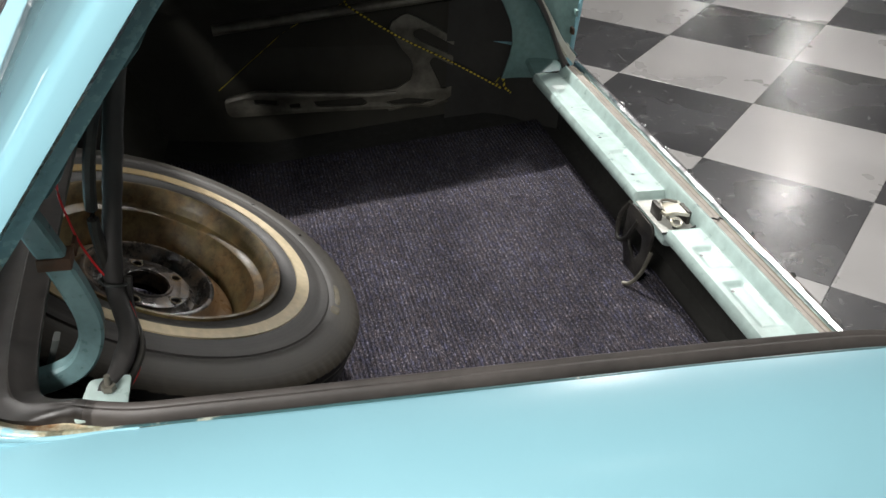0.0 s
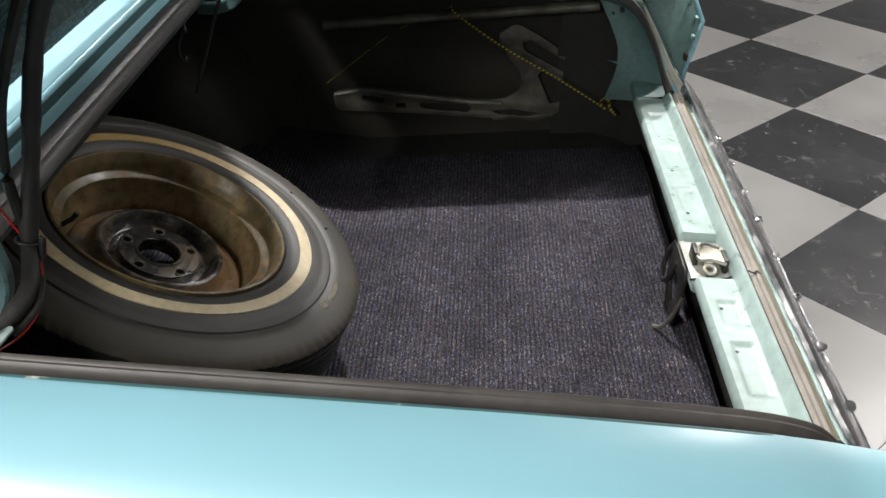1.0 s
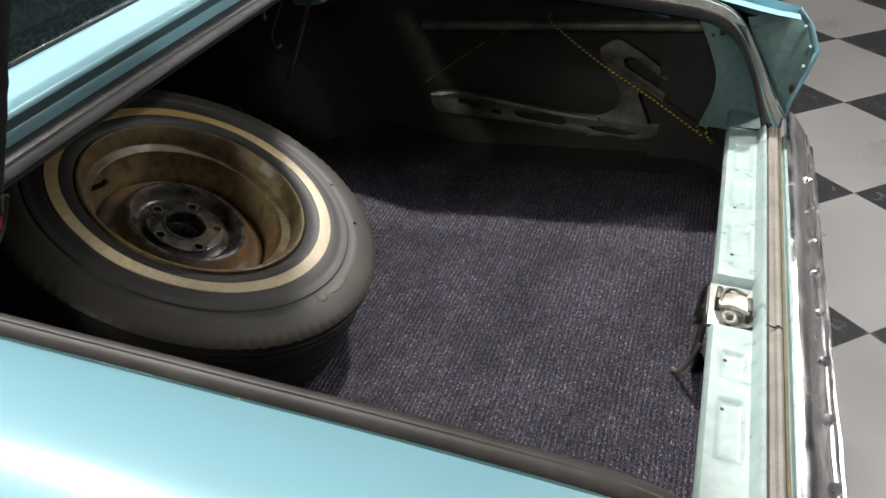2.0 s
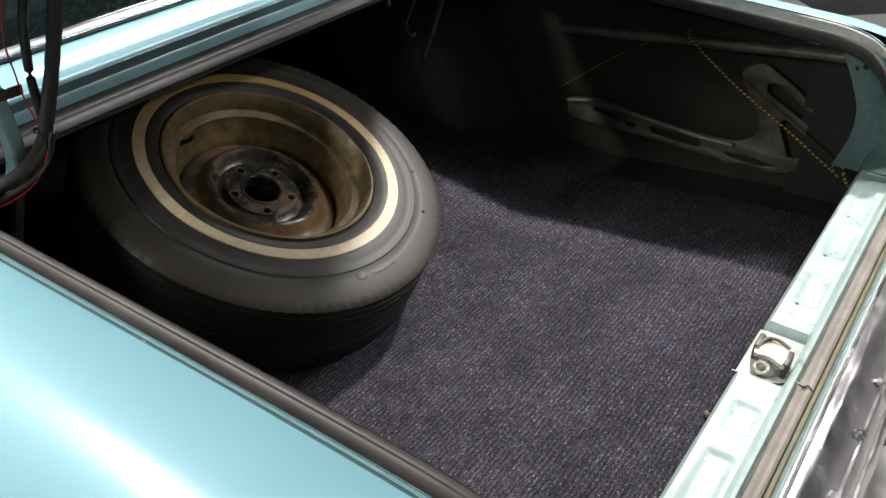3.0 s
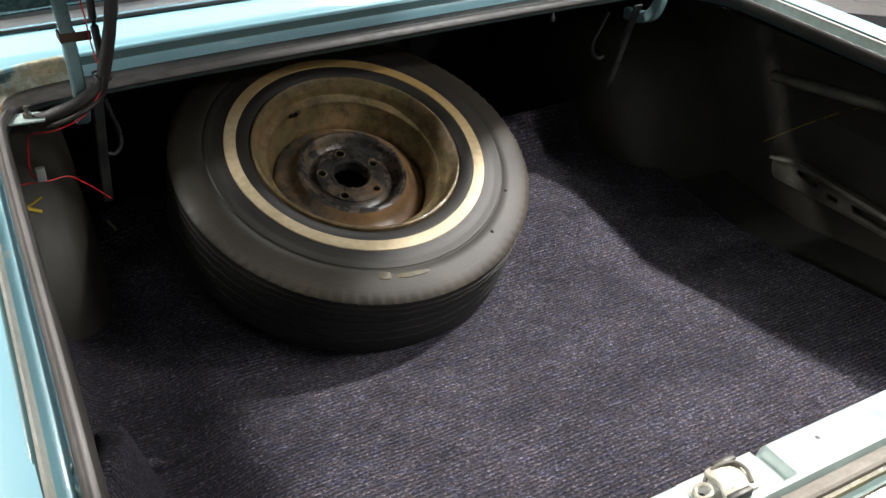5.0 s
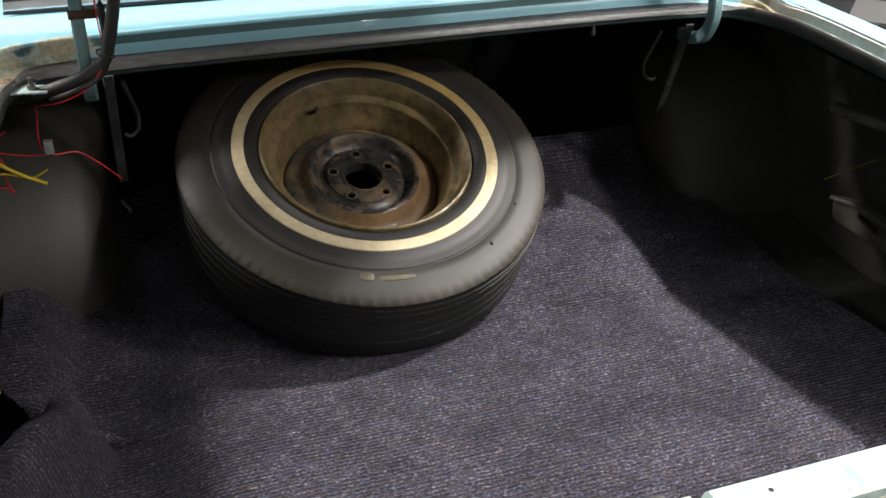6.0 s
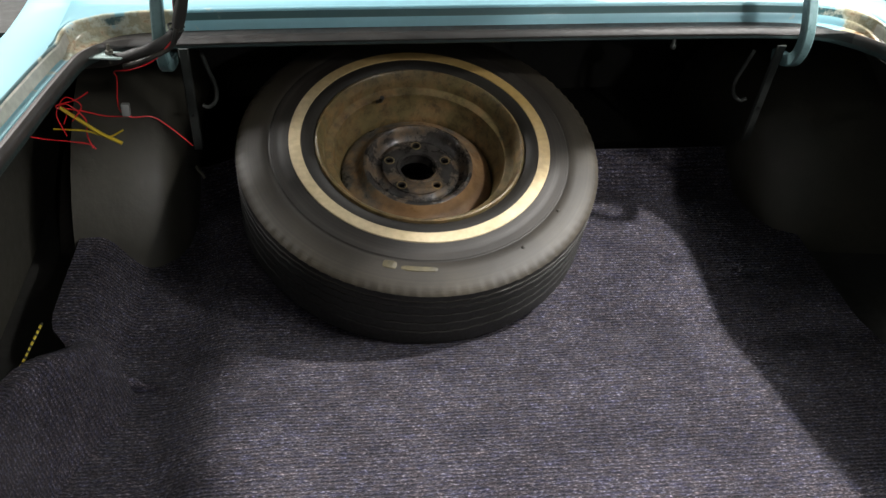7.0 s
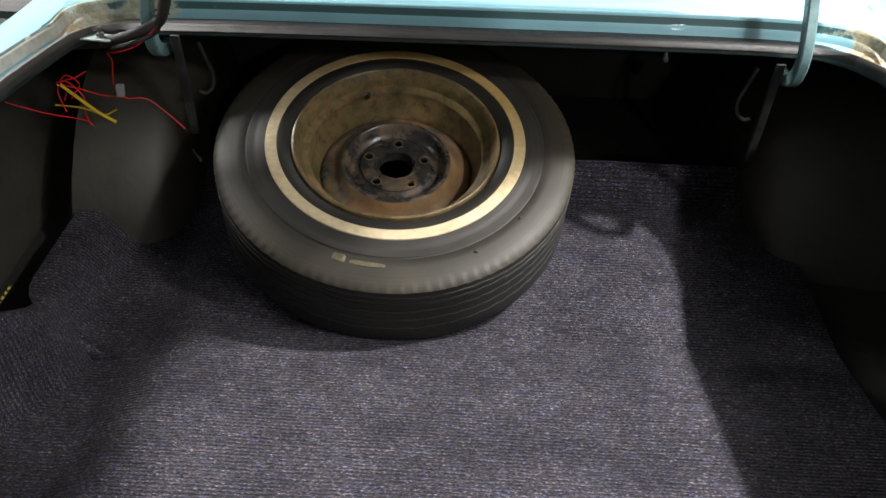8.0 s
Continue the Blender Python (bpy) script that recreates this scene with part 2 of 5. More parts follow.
disc_stained = stained_disc()
tread_rubber = mottled("black_tread_rubber", (0.008, 0.0075, 0.007), (0.017, 0.016, 0.014), 0.80, 8, 150, 0.15, 0.001)
wheelhouse_coat = mottled("grey_wheelhouse_coat", (0.036, 0.034, 0.026), (0.074, 0.070, 0.055), 0.55, 3.5, 60, 0.25, 0.003)
def dusty_rubber():
    """Old tyre rubber: dark, with brownish dust in soft patches and fine scuffs running round."""
    m = mottled("aged_tyre_rubber", (0.018, 0.0155, 0.0118), (0.056, 0.0485, 0.0365), 0.58, 6, 150, 0.06, 0.0006, rough_span=0.06)
    old = shader(m).inputs["Base Color"].links[0].from_socket
    coord = node(m, "ShaderNodeTexCoord")
    far = node(m, "ShaderNodeVectorMath")
    far.operation = "LENGTH"
    wire(m, coord, "Object", far, 0)
    rings = node(m, "ShaderNodeTexNoise", Scale=1.0, Detail=3.0, Roughness=0.7)
    rings.noise_dimensions = "1D"
    grow = node(m, "ShaderNodeMath")
    grow.operation = "MULTIPLY"
    grow.inputs[1].default_value = 190.0
    wire(m, far, "Value", grow, 0)
    wire(m, grow, "Value", rings, "W")
    r = ramp(m, rings, "Fac", [(0.35, (0.72, 0.70, 0.68)), (0.65, (1.12, 1.10, 1.06))])
    fin = m.node_tree.nodes.new("ShaderNodeMix")
    fin.data_type, fin.blend_type = "RGBA", "MULTIPLY"
    fin.inputs[0].default_value = 1.0
    m.node_tree.links.new(old, fin.inputs[6])
    wire(m, r, "Color", fin, 7)
    # clean black rubber round the white band, brown dust on the worn shoulder
    dust = ramp(m, far, "Value", [(0.222, (0.36, 0.35, 0.34)), (0.250, (0.62, 0.62, 0.70)), (0.2795, (0.72, 0.72, 0.80)), (0.2815, (0.40, 0.40, 0.42)), (0.2845, (0.42, 0.41, 0.40)), (0.2865, (0.66, 0.63, 0.58)), (0.305, (0.70, 0.67, 0.60)), (0.318, (0.86, 0.83, 0.75)), (0.345, (1.12, 1.07, 0.94)), (0.347, (0.55, 0.55, 0.55))])
    worn = m.node_tree.nodes.new("ShaderNodeMix")
    worn.data_type, worn.blend_type = "RGBA", "MULTIPLY"
    worn.inputs[0].default_value = 1.0
    m.node_tree.links.new(fin.outputs[2], worn.inputs[6])
    wire(m, dust, "Color", worn, 7)
    m.node_tree.links.new(worn.outputs[2], shader(m).inputs["Base Color"])
    return m


tyre_rubber = dusty_rubber()


def yellowed_shaded_whitewall():
    """Off-white rubber band; a yellow-brown stain over one half also carries the lid's shade."""
    m = mottled("yellowed_shaded_whitewall", (0.49, 0.395, 0.235), (0.67, 0.565, 0.385), 0.5, 7, 90, 0.05, 0.001)
    old = shader(m).inputs["Base Color"].links[0].from_socket
    coord = node(m, "ShaderNodeTexCoord")
    side = node(m, "ShaderNodeVectorMath")
    side.operation = "DOT_PRODUCT"
    wire(m, coord, "Object", side, 0)
    side.inputs[1].default_value = (1.3, 2.6, 0)
    edge = noise_of(m, 9, 5, 0.65)
    total = node(m, "ShaderNodeMath")
    total.operation = "MULTIPLY_ADD"
    wire(m, edge, "Fac", total, 0)
    total.inputs[1].default_value = 0.8
    wire(m, side, "Value", total, 2)
    mask = ramp(m, total, "Value", [(0.15, (0, 0, 0)), (0.95, (1, 1, 1))])
    stain_and_shade = mix(m, (mask, "Color"), (1.0, 1.0, 1.0), (0.74, 0.60, 0.34))
    fin = m.node_tree.nodes.new("ShaderNodeMix")
    fin.data_type, fin.blend_type = "RGBA", "MULTIPLY"
    fin.inputs[0].default_value = 1.0
    m.node_tree.links.new(old, fin.inputs[6])
    m.node_tree.links.new(stain_and_shade.outputs[2], fin.inputs[7])
    m.node_tree.links.new(fin.outputs[2], shader(m).inputs["Base Color"])
    return m


whitewall_mat = yellowed_shaded_whitewall()
stamp_mat = mottled("worn_yellow_mark", (0.040, 0.035, 0.022), (0.105, 0.088, 0.044), 0.6, 60, 150)


def tile_material(name, base, veins, fleck_at, rough):
    m = material(name, base, rough, 0, 0.25)
    shader(m).inputs["Coat Roughness"].default_value = 0.16
    info = node(m, "ShaderNodeObjectInfo")
    coord = node(m, "ShaderNodeTexCoord")
    spin = node(m, "ShaderNodeVectorMath")
    wire(m, coord, "Object", spin, 0)
    wire(m, info, "Location", spin, 1)
    big = node(m, "ShaderNodeTexNoise", Scale=14.0, Detail=8.0, Roughness=0.7, Distortion=1.2)
    wire(m, spin, "Vector", big, "Vector")
    soft = node(m, "ShaderNodeTexNoise", Scale=2.2, Detail=4.0)
    wire(m, spin, "Vector", soft, "Vector")
    r = ramp(m, big, "Fac", [(fleck_at, base), (fleck_at + 0.11, veins)])
    s = ramp(m, soft, "Fac", [(0.3, (0.8, 0.8, 0.8)), (0.7, (1, 1, 1))])
    c = mix(m, 1.0, (r, "Color"), (s, "Color"), "MULTIPLY")
    m.node_tree.links.new(c.outputs[2], shader(m).inputs["Base Color"])
    rr = ramp(m, soft, "Fac", [(0.3, (rough - 0.06,) * 3), (0.7, (rough + 0.08,) * 3)])
    wire(m, rr, "Color", shader(m), "Roughness")
    return m


tile_white = tile_material("pale_grey_tile", (0.235, 0.228, 0.224), (0.212, 0.206, 0.202), 0.64, 0.30)
tile_black = tile_material("black_tile", (0.030, 0.030, 0.032), (0.13, 0.13, 0.13), 0.58, 0.25)
wall_paint = mottled("wall_paint", (0.74, 0.74, 0.72), (0.82, 0.82, 0.80), 0.8, 1.5, 40, 0.05, 0.002)
ceiling_paint = mottled("ceiling_board", (0.56, 0.56, 0.55), (0.62, 0.62, 0.61), 0.9, 2, 60, 0.2, 0.003)
grout = material("grout", (0.10, 0.10, 0.10), 0.8)
lamp_body = material("lamp_housing", (0.75, 0.75, 0.75), 0.4)


# ---- mesh helpers ----
def finish(bm, name, mat, angle=38):
    me = bpy.data.meshes.new(name)
    bm.to_mesh(me)
    bm.free()
    for p in me.polygons:
        p.use_smooth = True
    me.set_sharp_from_angle(angle=radians(angle))
    me.materials.append(mat)
    return me


def part(name, bm, mat, parent, label="", angle=38):
    ob = new(name, finish(bm, name, mat, angle))
    ob.parent = parent
    if label:
        ob["label"] = label
    return ob


def thing(name, label, category, group="", kind="", at=(0, 0, 0), bm=None, mat=None, angle=38):
    ob = new(name, finish(bm, name, mat, angle) if bm else None)
    ob.location = at
    return tagged(ob, label, category, group, kind)


def box(bm, lo, hi, bevel=0.0, m=None):
    size = [b - a for a, b in zip(lo, hi)]
    mid = [(a + b) / 2 for a, b in zip(lo, hi)]
    r = bmesh.ops.create_cube(bm, size=1.0, matrix=Matrix.Translation(mid) @ Matrix.Diagonal((*size, 1)))
    if bevel:
        edges = list({e for v in r["verts"] for e in v.link_edges})
        r = bmesh.ops.bevel(bm, geom=edges, offset=bevel, segments=2, affect="EDGES", profile=0.5)
    if m is not None:
        bmesh.ops.transform(bm, matrix=m, verts=r["verts"])
    return bm


def grid(bm, rows, closed=False, caps=False):
    """Skin over rows of points of equal length; closed: each row is a ring."""
    vs = [[bm.verts.new(p) for p in row] for row in rows]
    n = len(vs[0])
    for a, b in zip(vs, vs[1:]):
        for k in range(n if closed else n - 1):
            bm.faces.new((a[k], a[(k + 1) % n], b[(k + 1) % n], b[k]))
    if caps and closed:
        bm.faces.new(vs[0][::-1])
        bm.faces.new(vs[-1])
    bmesh.ops.recalc_face_normals(bm, faces=bm.faces)
    return bm


def smooth_path(points, per=6, loop=False):
    """Catmull-Rom through the points."""
    p = [Vector(q) for q in points]
    out = []
    count = len(p) if loop else len(p) - 1
    for k in range(count):
        if loop:
            a, b, c, d = p[k - 1], p[k], p[(k + 1) % len(p)], p[(k + 2) % len(p)]
        else:
            b, c = p[k], p[k + 1]
            a = p[k - 1] if k else b * 2 - c
            d = p[k + 2] if k + 2 < len(p) else c * 2 - b
        for s in range(per):
            t = s / per
            out.append(0.5 * (2 * b + (c - a) * t + (2 * a - 5 * b + 4 * c - d) * t * t + (3 * b - a - 3 * c + d) * t**3))
    if not loop:
        out.append(p[-1])
    return out


def tube(bm, points, radius, sides=10, flat=1.0, up=(0, 0, 1), wobble=0.0, caps=True):
    rows = []
    for k, p in enumerate(points):
        t = (points[min(k + 1, len(points) - 1)] - points[max(k - 1, 0)]).normalized()
        side = t.cross(Vector(up))
        if side.length < 1e-3:
            side = t.cross(Vector((1, 0, 0)))
        side.normalize()
        above = side.cross(t)
        r = radius * (1 + wobble * noise.noise(p * 40))
        rows.append([p + side * (r * math.cos(a)) + above * (r * flat * math.sin(a)) for a in (2 * math.pi * i / sides for i in range(sides))])
    return grid(bm, rows, True, caps)


def sheet(outline, holes, depth, m):
    """A plate with holes, as a bmesh: outlines in its own x and y, depth along z, laid by m."""
    cu = bpy.data.curves.new("sheet", "CURVE")
    cu.dimensions, cu.fill_mode, cu.extrude, cu.bevel_depth, cu.bevel_resolution = "2D", "BOTH", depth / 2, min(0.0012, depth / 4), 1
    for ring in (outline, *holes):
        s = cu.splines.new("POLY")
        s.points.add(len(ring) - 1)
        for q, (x, y) in zip(s.points, ring):
            q.co = (x, y, 0, 1)
        s.use_cyclic_u = True
    ob = bpy.data.objects.new("sheet", cu)
    scene.collection.objects.link(ob)
    bpy.context.view_layer.update()
    me = bpy.data.meshes.new_from_object(ob.evaluated_get(bpy.context.evaluated_depsgraph_get()))
    bpy.data.objects.remove(ob)
    bm = bmesh.new()
    bm.from_mesh(me)
    bpy.data.meshes.remove(me)
    bmesh.ops.remove_doubles(bm, verts=bm.verts, dist=1e-5)
    bmesh.ops.transform(bm, matrix=m, verts=bm.verts)
    return bm


def rounded(points, radius, per=4):
    """A polygon with its corners rounded."""
    out = []
    n = len(points)
    for k in range(n):
        a, b, c = (Vector(points[(k + d) % n]) for d in (-1, 0, 1))
        r = min(radius, (a - b).length / 2.2, (c - b).length / 2.2)
        p, q = b + (a - b).normalized() * r, b + (c - b).normalized() * r
        for s in range(per + 1):
            t = s / per
            out.append(tuple((1 - t) ** 2 * p + 2 * t * (1 - t) * b + t * t * q))
    return out


def circle(x, y, r, n=16):
    return [(x + r * math.cos(2 * math.pi * k / n), y + r * math.sin(2 * math.pi * k / n)) for k in range(n)]


def lathe(bm, profile, sides=96, wave=None):
    """Turns (r, h) points round z. wave(k, angle) may shift a ring's h."""
    rows = []
    for k, (r, h) in enumerate(profile):
        rows.append([(r * math.cos(a), r * math.sin(a), h + (wave(k, a) if wave else 0)) for a in (2 * math.pi * i / sides for i in range(sides))])
    return grid(bm, rows, True)


def lerp(a, b, t):
    return a + (b - a) * t


def step(a, b, x):
    t = min(1, max(0, (x - a) / (b - a)))
    return t * t * (3 - 2 * t)


# ---- showroom ----
ROOM = (-11.0, 14.0, -12.0, 9.0)


def showroom():
    x0, x1, y0, y1 = ROOM
    walls = {"wall_south": ((x0 - 0.2, y0 - 0.2), (x1 + 0.2, y0)), "wall_north": ((x0 - 0.2, y1), (x1 + 0.2, y1 + 0.2)), "wall_west": ((x0 - 0.2, y0), (x0, y1)), "wall_east": ((x1, y0), (x1 + 0.2, y1))}
    for name, (a, b) in walls.items():
        thing(name, "plain pale painted showroom wall", "wall", kind="structure", bm=box(bmesh.new(), (*a, -0.1), (*b, CEILING)), mat=wall_paint)
    thing("ceiling", "plain grey board ceiling of the showroom", "ceiling", kind="structure", bm=box(bmesh.new(), (x0 - 0.2, y0 - 0.2, CEILING), (x1 + 0.2, y1 + 0.2, CEILING + 0.15)), mat=ceiling_paint)


showroom()


def unseen_ceiling_lamp(x, y, watts, wide):
    """An unseen framed light panel; the larger ones are added as fill."""
    label = "large white ceiling light panel, unseen, added as fill" if wide else "small white rectangular ceiling light, unseen, switched on"
    lamp = thing("unseen_ceiling_light", label, "light", "ceiling lights", at=(x, y, CEILING))
    hx, hy = (0.77, 0.38) if wide else (0.085, 0.16)
    bm = bmesh.new()
    box(bm, (-hx - 0.04, -hy - 0.04, -0.05), (hx + 0.04, -hy, 0))
    box(bm, (-hx - 0.04, hy, -0.05), (hx + 0.04, hy + 0.04, 0))
    box(bm, (-hx - 0.04, -hy, -0.05), (-hx, hy, 0))
    box(bm, (hx, -hy, -0.05), (hx + 0.04, hy, 0))
    part("frame", bm, lamp_body, lamp)
    data = bpy.data.lights.new("tubes", "AREA")
    data.shape, data.size, data.size_y, data.energy, data.color = "RECTANGLE", 2 * hx, 2 * hy, watts, (1.0, 0.975, 0.945)
    ob = new("tubes", data)
    ob.parent = lamp
    ob.location = (0, 0, -0.03)
    return lamp


for _x, _y, _w, _wide in LAMPS:
    unseen_ceiling_lamp(_x, _y, _w, _wide)


def spotlight():
    """A small box lamp on a stem, tilted at the car."""
    spot = thing("spotlight", "small white box spotlight hanging below the ceiling, switched on", "light", at=(SPOT_AT[0], SPOT_AT[1], CEILING))
    aim = Matrix.Translation((0, 0, SPOT_AT[2] - CEILING)) @ look((0, 0, 0), Vector(SPOT_AIM) - Vector(SPOT_AT)).to_3x3().to_4x4()
    stem = tube(bmesh.new(), [Vector((0, 0, 0)), Vector((0, 0, SPOT_AT[2] - CEILING + 0.02))], 0.008, 10)
    part("stem", stem, lamp_body, spot)
    bm = bmesh.new()
    for lo, hi in (((-0.082, -0.062, -0.006), (0.082, -0.052, 0.06)), ((-0.082, 0.052, -0.006), (0.082, 0.062, 0.06)), ((-0.082, -0.052, -0.006), (-0.072, 0.052, 0.06)), ((0.072, -0.052, -0.006), (0.082, 0.052, 0.06)), ((-0.082, -0.062, 0.06), (0.082, 0.062, 0.066))):
        box(bm, lo, hi)
    bmesh.ops.transform(bm, matrix=aim, verts=bm.verts)
    part("housing", bm, lamp_body, spot)
    data = bpy.data.lights.new("bulb", "AREA")
    data.shape, data.size, data.size_y, data.energy, data.color = "RECTANGLE", 0.13, 0.09, SPOT_WATTS, (1.0, 0.975, 0.945)
    ob = new("bulb", data)
    ob.parent = spot
    ob.matrix_local = aim


spotlight()

# ---- the car ----
SLOPE = pose(0, 0, 0, 2.5, 0, 0)  # the car stands a little nose-up
car = thing("car", "aqua vintage coupe standing with its trunk lid open", "car")
car.matrix_world = SLOPE
XL, XR = -0.648, 0.805  # middle of the weatherstrip on either side
XC = (XL + XR) / 2


def opening_path():
    """The weatherstrip's way from the rear left corner forward, across and back: place and outward direction."""
    pts = [((-0.630, 0.085, 0.662), (-0.6, -0.8)), ((-0.648, 0.105, 0.700), (-0.85, -0.5)), ((-0.656, 0.140, 0.780), (-1, -0.2)), ((-0.658, 0.185, 0.850), (-1, -0.1)),
           ((-0.656, 0.245, 0.878), (-1, 0)), ((-0.651, 0.400, 0.882), (-1, 0)), ((-0.643, 0.700, 0.878), (-1, 0)), ((-0.634, 0.980, 0.872), (-1, 0)),
           ((-0.624, 1.070, 0.868), (-0.97, 0.25)), ((-0.590, 1.130, 0.864), (-0.7, 0.7)), ((-0.520, 1.153, 0.864), (-0.2, 1)), ((-0.300, 1.159, 0.868), (0, 1)),
           ((0.080, 1.160, 0.873), (0, 1)), ((0.450, 1.158, 0.878), (0, 1)), ((0.690, 1.152, 0.880), (0.2, 1)), ((0.768, 1.128, 0.881), (0.7, 0.7)),
           ((0.812, 1.065, 0.882), (0.97, 0.25)), ((0.828, 0.970, 0.884), (1, 0)), ((0.815, 0.700, 0.886), (1, 0)), ((0.797, 0.400, 0.887), (1, 0)),
           ((0.788, 0.265, 0.883), (1, 0)), ((0.782, 0.195, 0.855), (1, -0.1)), ((0.776, 0.145, 0.785), (1, -0.2)), ((0.764, 0.105, 0.700), (0.85, -0.5)), ((0.748, 0.085, 0.662), (0.6, -0.8))]
    places = smooth_path([p for p, _ in pts], 8)
    ways = smooth_path([(*w, 0) for _, w in pts], 8)
    return [(p, w.normalized()) for p, w in zip(places, ways)]


OPENING = opening_path()


def front_share(p):
    """0 along the sides of the opening, 1 along its front, where the gutter is wider and lies flatter."""
    return step(1.045, 1.140, p.y)


def along(profile, front, path=None, late=0):
    """Lofts (outward, up) points along the opening, from the side's profile into the front's; the first `late` points pass over beyond the corner only."""
    rows = []
    for p, w in path or OPENING:
        row = []
        for k, (a, b) in enumerate(zip(profile, front)):
            f = step(1.105, 1.157, p.y) if k < late else front_share(p)
            row.append(p + w * lerp(a[0], b[0], f) + Vector((0, 0, lerp(a[1], b[1], f))))
        rows.append(row)
    return grid(bmesh.new(), rows)


# weatherstrip: a soft bulb with a flat foot
SEAL = [(-0.010, -0.011), (-0.0115, -0.002), (-0.0095, 0.004), (-0.005, 0.0075), (-0.001, 0.0070), (0.001, 0.0050), (0.004, 0.0050), (0.008, 0.0015), (0.0095, -0.005), (0.0095, -0.011)]
SIDES = [[(p, w) for p, w in OPENING if p.y < 1.10 and (p.x - XC) * sign > 0] for sign in (-1, 1)]
FRONT = [(p, w) for p, w in OPENING if p.y > 1.085]
SEAL_FRONT = [(0.0010, -0.0160), (0.0010, -0.0120), (0.0030, -0.0105), (0.0200, -0.0088), (0.0265, -0.0066), (0.0280, -0.0058), (0.0298, -0.0074), (0.0450, -0.0064), (0.0580, -0.0055), (0.0590, -0.0110)]
GUTTER = [(0.0085, -0.011), (0.0095, -0.013), (0.0125, -0.013), (0.0140, -0.007), (0.0165, -0.0050), (0.0185, -0.0060), (0.0260, -0.0060), (0.0285, -0.0045)]
GUTTER_FRONT = [(0.0570, -0.0110), (0.0575, -0.0080), (0.0580, -0.0060), (0.0592, -0.0030), (0.0606, 0.0030), (0.0625, 0.0095), (0.0642, 0.0122), (0.0655, 0.0116)]
WALL = [(0.0285, -0.0045), (0.030, 0.000), (0.0315, 0.007), (0.0335, 0.0135), (0.0365, 0.0155)]
WALL_FRONT = [(0.0655, 0.0116), (0.0662, 0.0105), (0.0675, 0.0140), (0.0688, 0.0205), (0.0700, 0.0250)]
CREST = [(0.0365, 0.0155), (0.0375, 0.0178), (0.0385, 0.0183), (0.0400, 0.0186), (0.0410, 0.0184), (0.0415, 0.0182), (0.0420, 0.0180)]
CREST_FRONT = [(0.0700, 0.0250), (0.0712, 0.0280), (0.0735, 0.0302), (0.0770, 0.0312), (0.0805, 0.0304), (0.0825, 0.0284), (0.0836, 0.0250)]
part("weatherstrip", along(SEAL, SEAL_FRONT, FRONT, 10), rubber_front_shade, car, "brown rubber weatherstrip across the front of the trunk opening, coloured dark for shade")
for _path in SIDES:
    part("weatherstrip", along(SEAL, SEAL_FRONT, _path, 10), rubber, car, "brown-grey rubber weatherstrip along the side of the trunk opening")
part("drip_gutter", along(GUTTER, GUTTER_FRONT, None, 3), gutter_paint, car, "aqua drip gutter with cream and rust in its corners")
part("gutter_wall", along(WALL, WALL_FRONT, FRONT), wall_teal_shade, car, "teal wall of the drip gutter, coloured dark for shade")
for _path in SIDES:
    part("gutter_wall", along(WALL, WALL_FRONT, _path), cream_paint, car, "cream wall of the drip gutter")
    part("gutter_crest", along(CREST, CREST_FRONT, _path), wall_teal_shade, car)
part("gutter_crest", along(CREST, CREST_FRONT, FRONT), gutter_paint, car, "rounded aqua bead along the deck's edge")
part("lip", along([(-0.0085, -0.020), (-0.0105, -0.016), (-0.0100, -0.0105), (0.008, -0.0105)], [(0.0040, -0.0220), (0.0005, -0.0190), (0.0005, -0.0150), (0.0100, -0.0125)], None, 4), lip_rubber, car, "dark brown lip below the weatherstrip")


SECTION = [(0.0, 0.0), (0.02, 0.001), (0.05, -0.002), (0.085, -0.011), (0.115, -0.026), (0.140, -0.048), (0.160, -0.080), (0.172, -0.120), (0.178, -0.180), (0.180, -0.240), (0.180, -0.30), (0.184, -0.40), (0.182, -0.50), (0.178, -0.58), (0.175, -0.62)]


def quarter(sign):
    """Rear fender skin from the gutter's crest over the top and down the side."""
    rows = []
    for k in range(49):
        y = lerp(0.035, 2.3, k / 48)
        t = step(0.3, 0.97, y)
        edge = lerp(-0.654, -0.634, t) - 0.040 if sign < 0 else lerp(0.791, 0.828, t) + 0.040
        drop = step(0.30, 0.03, y)
        top = (0.900 if sign < 0 else 0.905) - 0.024 * drop - 0.012 * step(0.4, 1.1, y) * (sign < 0) - 0.003 * step(0.4, 1.0, y) * (sign > 0) + 0.08 * step(1.10, 2.3, y)
        row = []
        for o, u in SECTION:
            back = (0.030 + 0.09 * step(0.09, 0.18, o)) * step(0.42, 0.035, y) if sign > 0 else 0.0
            row.append((edge + sign * o * (1 - 0.10 * drop), y + back, top + u * (1 - 0.02 * drop)))
        rows.append(row)
    bm = grid(bmesh.new(), rows)
    bmesh.ops.solidify(bm, geom=bm.faces[:], thickness=0.0012)
    return part("fender", bm, paint, car)


quarter(-1)
quarter(1)


